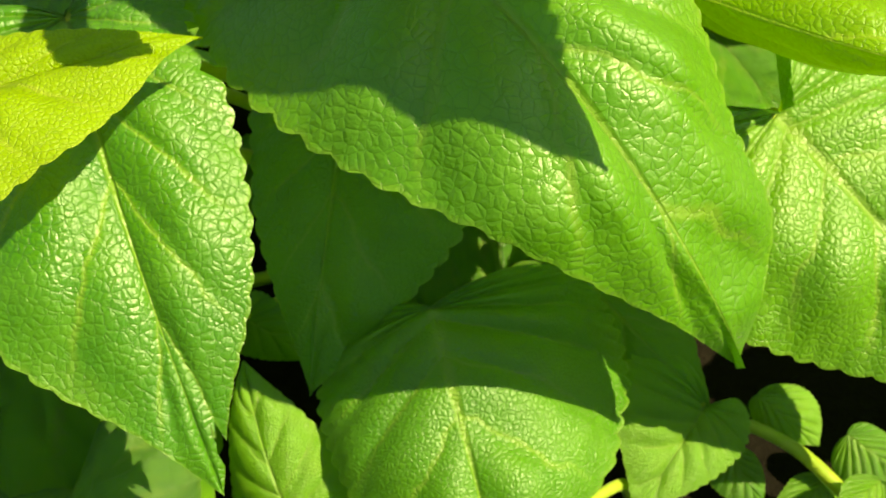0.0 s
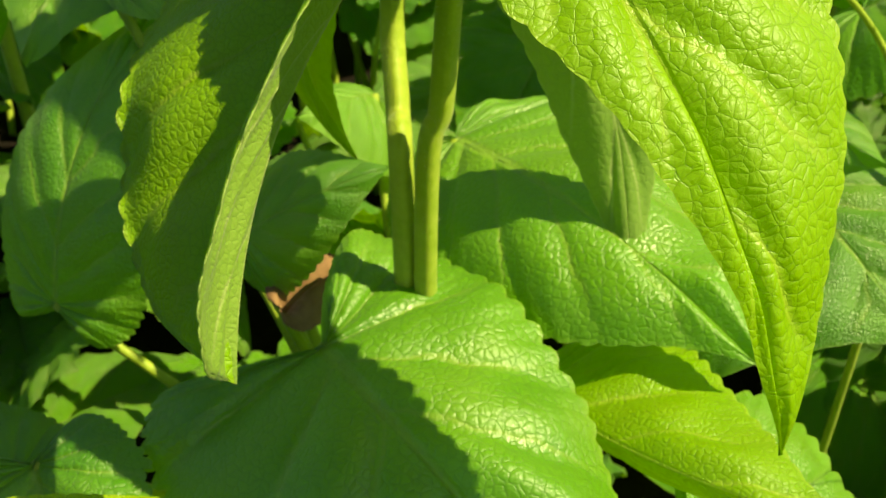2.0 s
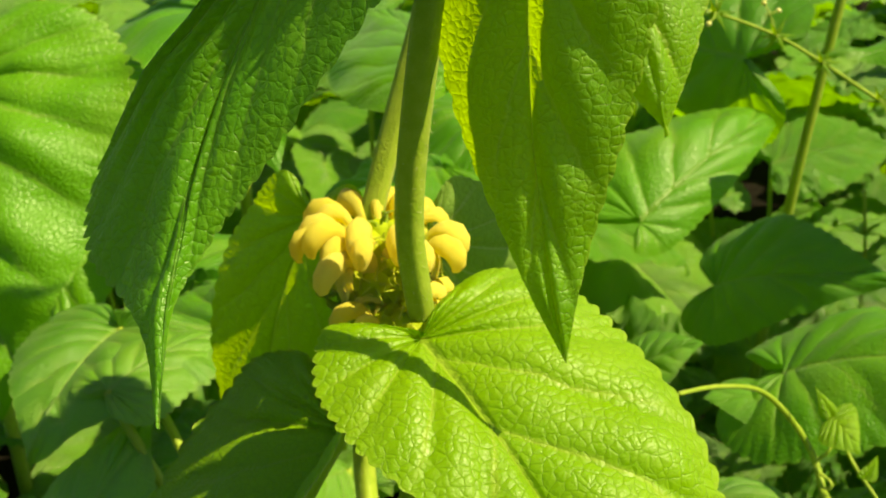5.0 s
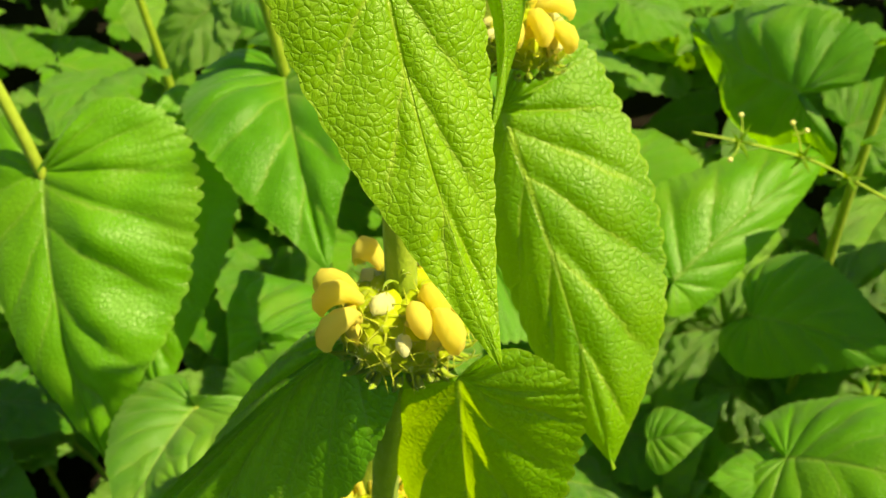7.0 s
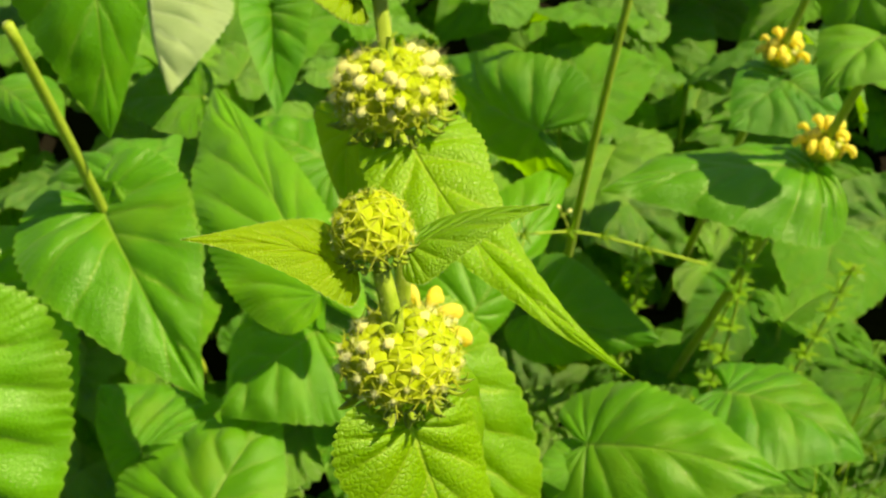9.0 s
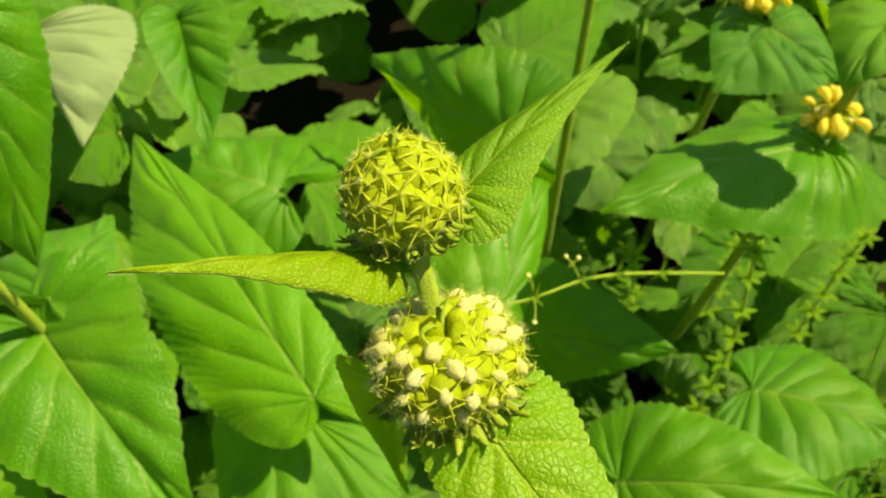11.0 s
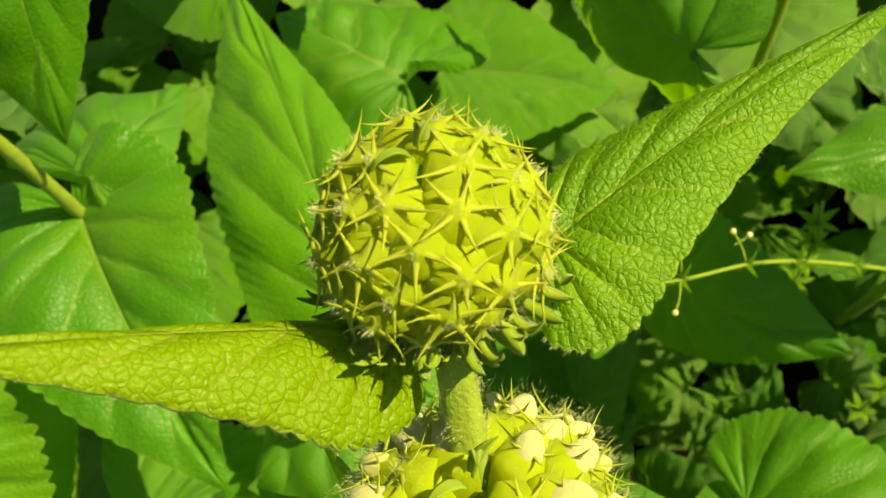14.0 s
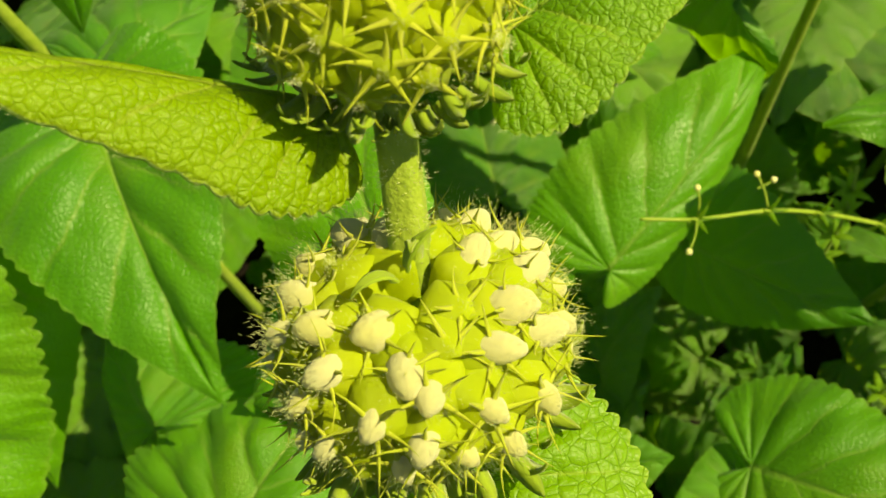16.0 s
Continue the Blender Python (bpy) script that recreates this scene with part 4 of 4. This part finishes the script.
blade(vine, (0.246, 0.414, 0.214), (0.252, 0.418, 0.224), (-0.004, 0.001, 0.001), (0.004, -0.001, -0.002), form="lance", mat=YOUNG, fine=False)

goosegrass = thing("goosegrass", (0.368, 0.600, 0.306), "thin straggling goosegrass shoot with tiny round fruits", "weed")
GOOSE_AT = Vector((0.368, 0.600, 0.306))
part("stalk", tube_mesh([Vector(p) - GOOSE_AT for p in ((0.187, 0.598, 0.392), (0.213, 0.596, 0.387), (0.250, 0.602, 0.373), (0.279, 0.605, 0.357), (0.315, 0.605, 0.335), (0.368, 0.600, 0.306))], [0.0007, 0.0009, 0.0010, 0.0011, 0.0012, 0.0012], STALK, 6), goosegrass, GOOSE_AT)
for a, e in (((0.213, 0.596, 0.387), (0.214, 0.605, 0.399)), ((0.213, 0.596, 0.387), (0.206, 0.582, 0.384)), ((0.250, 0.602, 0.373), (0.245, 0.613, 0.389)), ((0.245, 0.609, 0.383), (0.253, 0.611, 0.385))):
    part("side_stalk", tube_mesh([Vector(a) - GOOSE_AT, (Vector(a) + Vector(e)) / 2 - GOOSE_AT + Vector((0.001, 0, 0)), Vector(e) - GOOSE_AT], [0.0006, 0.0005, 0.0005], STALK, 5), goosegrass, GOOSE_AT)
    v, f = sweep([(0, -0.0014), (0, -0.0011), (0, -0.0005), (0, 0.0005), (0, 0.0011), (0, 0.0014)], [0.0003, 0.0010, 0.0015, 0.0015, 0.0010, 0.0003], 8)
    part("fruit", mesh_of("fruit", v, f, [BUD]), goosegrass, e)
for p in ((0.213, 0.596, 0.387), (0.250, 0.602, 0.373), (0.279, 0.605, 0.357), (0.315, 0.605, 0.335)):
    for k in range(6):
        a = k * 1.05
        tip = Vector((math.cos(a) * 0.012, 0.004 * math.sin(a * 2), math.sin(a) * 0.012))
        blade(goosegrass, p, Vector(p) + tip, Vector((-math.sin(a), 0.2, math.cos(a))) * 0.0013, Vector((math.sin(a), -0.2, -math.cos(a))) * 0.0013, form="lance", mat=YOUNG, fine=False)

def cleavers(points, seed, size=0.016, every=0.035):
    """A weak upright shoot with whorls of six narrow leaves along it."""
    rng = random.Random(seed)
    foot = Vector(points[0])
    ob = thing("goosegrass", foot, "upright goosegrass shoot with whorls of narrow green leaves", "weed", "goosegrass shoots")
    part("stalk", tube_mesh([Vector(p) - foot for p in points], [0.0013] * len(points), STALK, 6), ob, foot)
    run = 0.02
    for a, b in zip(points, points[1:]):
        a, b = Vector(a), Vector(b)
        while run < (b - a).length:
            at = a + (b - a).normalized() * run
            turn = rng.uniform(0, 1)
            for k in range(6):
                w = turn + k * 1.047
                out = Vector((math.cos(w), math.sin(w), 0.25 + rng.uniform(-0.2, 0.2))).normalized()
                across = Vector((-math.sin(w), math.cos(w), 0)) * size * 0.17
                blade(ob, at, at + out * size * rng.uniform(0.8, 1.15), across, -across, form="oval", mat=YOUNG, fine=False)
            run += every * rng.uniform(0.8, 1.2)
        run -= (b - a).length


for n, p in enumerate((((0.40, 0.62, 0.02), (0.42, 0.62, 0.14), (0.425, 0.63, 0.26), (0.41, 0.64, 0.34)),
                       ((0.46, 0.70, 0.04), (0.47, 0.69, 0.16), (0.49, 0.70, 0.27)),
                       ((0.36, 0.70, 0.04), (0.37, 0.70, 0.16), (0.355, 0.69, 0.25)),
                       ((0.52, 0.64, 0.04), (0.53, 0.63, 0.16), (0.52, 0.61, 0.25)),
                       ((0.31, 0.50, -0.02), (0.32, 0.50, 0.08), (0.315, 0.49, 0.18)))):
    cleavers(p, 40 + n)

# ---- leaf carpet ----
rng = random.Random(5)
SHEETS = [leaf_mesh((0, 1, 0), (-0.40 - 0.04 * (i % 3), 0, 0.08 * (i % 2)), (0.40 + 0.03 * (i % 2), 0, 0.06), ("cordate", "heart")[i % 2], 0.10, 56, 6, 30,
                    (BASAL, LEAF)[i % 2], 100 + i, toward=(0, 0, 1), quilt=0.035) for i in range(8)]


def carpet(x0, x1, y0, y1, step, z_lo, z_hi, keep=lambda x, y: True, big=1.0):
    count = 0
    owner = None
    y = y0
    while y < y1:
        x = x0 + rng.uniform(0, step)
        while x < x1:
            px, py = x + rng.uniform(-0.4, 0.4) * step, y + rng.uniform(-0.4, 0.4) * step
            x += step
            if not keep(px, py):
                continue
            if count % 14 == 0:
                owner = thing("leaf_clump", (px, py, GROUND), "clump of broad soft green leaves in the bed", "plant", "leaf clumps")
            count += 1
            size = rng.uniform(0.09, 0.17) * big
            z = rng.uniform(z_lo, z_hi)
            m = Matrix.Translation(Vector((px, py, z)) - owner.location) @ Euler((rng.uniform(-1.0, 0.15), rng.uniform(-0.5, 0.5), rng.uniform(0, 6.28))).to_matrix().to_4x4() @ Matrix.Scale(size, 4)
            ob = new("leaf", SHEETS[rng.randrange(8)])
            ob.parent = owner
            ob.matrix_basis = m
            if py > 1.0:
                continue
            foot = Vector((px + rng.uniform(-0.04, 0.04), py + rng.uniform(-0.04, 0.04), GROUND)) - owner.location
            base = m.translation
            st = new("petiole", tube_mesh([foot, (foot + base) / 2 + Vector((rng.uniform(-0.01, 0.01), 0.01, 0.01)), base], [0.003, 0.0026, 0.002], STALK, 6))
            st.parent = owner
        y += step


def clear(x, y):
    """Keeps the carpet away from the camera's way and from the placed leaves near the stems."""
    return not (-0.24 < x < 0.34 and -0.12 < y < 0.50) and not (0.17 < x < 0.46 and 0.52 < y < 0.93)


carpet(-0.75, 0.95, 0.45, 1.05, 0.072, -0.04, 0.10, clear)
carpet(-0.24, 0.34, 0.12, 0.50, 0.10, -0.06, -0.01, lambda x, y: not (0.07 < x < 0.28 and y < 0.34))
carpet(-1.0, 1.4, 0.98, 2.0, 0.075, 0.06, 0.28)
carpet(-1.6, 2.1, 2.0, 4.2, 0.17, 0.12, 0.34, big=1.6)
carpet(-0.6, 0.7, -0.5, 0.5, 0.11, -0.02, 0.10, clear)
# added out of view on the sun side, to shade the soil by the stems
carpet(0.27, 0.45, 0.06, 0.30, 0.07, 0.03, 0.09)
carpet(-2.2, -0.62, -1.0, 2.4, 0.16, 0.0, 0.18, lambda x, y: x < -0.8 or y < 0.45, 1.5)
carpet(0.72, 2.4, -1.0, 2.0, 0.16, 0.0, 0.18, lambda x, y: x > 1.0 or y < 0.45, 1.5)
carpet(-0.62, 0.72, -1.0, -0.48, 0.14, -0.02, 0.12, big=1.3)


# low leaves turned away from the sun in the deep gap of the bed
gap = thing("leaf_clump", (0.36, 0.76, GROUND), "low dark green leaves deep in a gap of the bed", "plant", "leaf clumps")
for i in range(42):
    at = Vector((0.19 + 0.05 * (i % 6) + rng.uniform(-0.02, 0.02), 0.54 + 0.07 * (i // 6) + rng.uniform(-0.02, 0.02), rng.uniform(-0.05, 0.02)))
    way = Vector((-0.75 + rng.uniform(-0.15, 0.15), -0.25 + rng.uniform(-0.2, 0.2), 0.6))
    m = Vector((0, 0, 1)).rotation_difference(way).to_matrix().to_4x4() @ Matrix.Rotation(rng.uniform(0, 6.28), 4, "Z") @ Matrix.Scale(rng.uniform(0.09, 0.14), 4)
    ob = new("leaf", SHEETS[i % 8])
    ob.parent = gap
    ob.matrix_basis = Matrix.Translation(at - gap.location) @ m


# ---- grass tufts and litter ----
def grass(place, count, spread, tall, rng):
    """A tuft of thin arched blades."""
    ob = thing("grass_tuft", place, "tuft of thin green grass blades among the leaves", "grass", "grass tufts")
    for i in range(count):
        a, r = rng.uniform(0, 6.28), rng.uniform(0, spread)
        x, y = r * math.cos(a), r * math.sin(a)
        h = tall * rng.uniform(0.6, 1.1)
        lean = Vector((rng.uniform(-0.5, 0.5), rng.uniform(-0.5, 0.3), 0)) * h
        verts, faces = [], []
        side = Vector((math.cos(a * 3), math.sin(a * 3), 0)) * 0.0016
        for k in range(8):
            f = k / 7
            c = Vector((x, y, h * f * (1 - 0.2 * f))) + lean * f * f
            w = side * (1 - f ** 2.5)
            verts += [c - w, c + Vector((0, 0, 0.0006)), c + w]
        for k in range(7):
            faces += [(3 * k, 3 * k + 1, 3 * k + 4, 3 * k + 3), (3 * k + 1, 3 * k + 2, 3 * k + 5, 3 * k + 4)]
        b = new("grass_blade", mesh_of("grass_blade", verts, faces, [GRASS]))
        b.parent = ob


grass_rng = random.Random(9)
for x, y, n in ((0.50, 0.50, 26), (0.44, 0.46, 20), (0.56, 0.58, 22), (0.40, 0.42, 14), (0.30, 0.42, 10)):
    grass((x, y, GROUND), n, 0.05, 0.30, grass_rng)

litter_rng = random.Random(12)
for x, y, z, s, turn in ((-0.021, 0.379, 0.130, 0.040, 0.6), (0.030, 0.42, -0.058, 0.038, 2.1), (-0.03, 0.41, -0.058, 0.040, 4.0)):
    ob = new("dead_leaf", leaf_mesh((s, 0, 0.004), (0, s * 0.4, s * 0.15), (0, -s * 0.4, s * 0.12), "heart", 0.2, 40, 5, 14, DRY, 300 + int(turn * 10), wave=0.3, toward=(0, 0, 1)))
    ob.location = (x, y, z)
    ob.rotation_euler = (0.1, -0.1, turn)
    tagged(ob, "curled brown dead leaf lying on the soil", "leaf litter", "dead leaves")
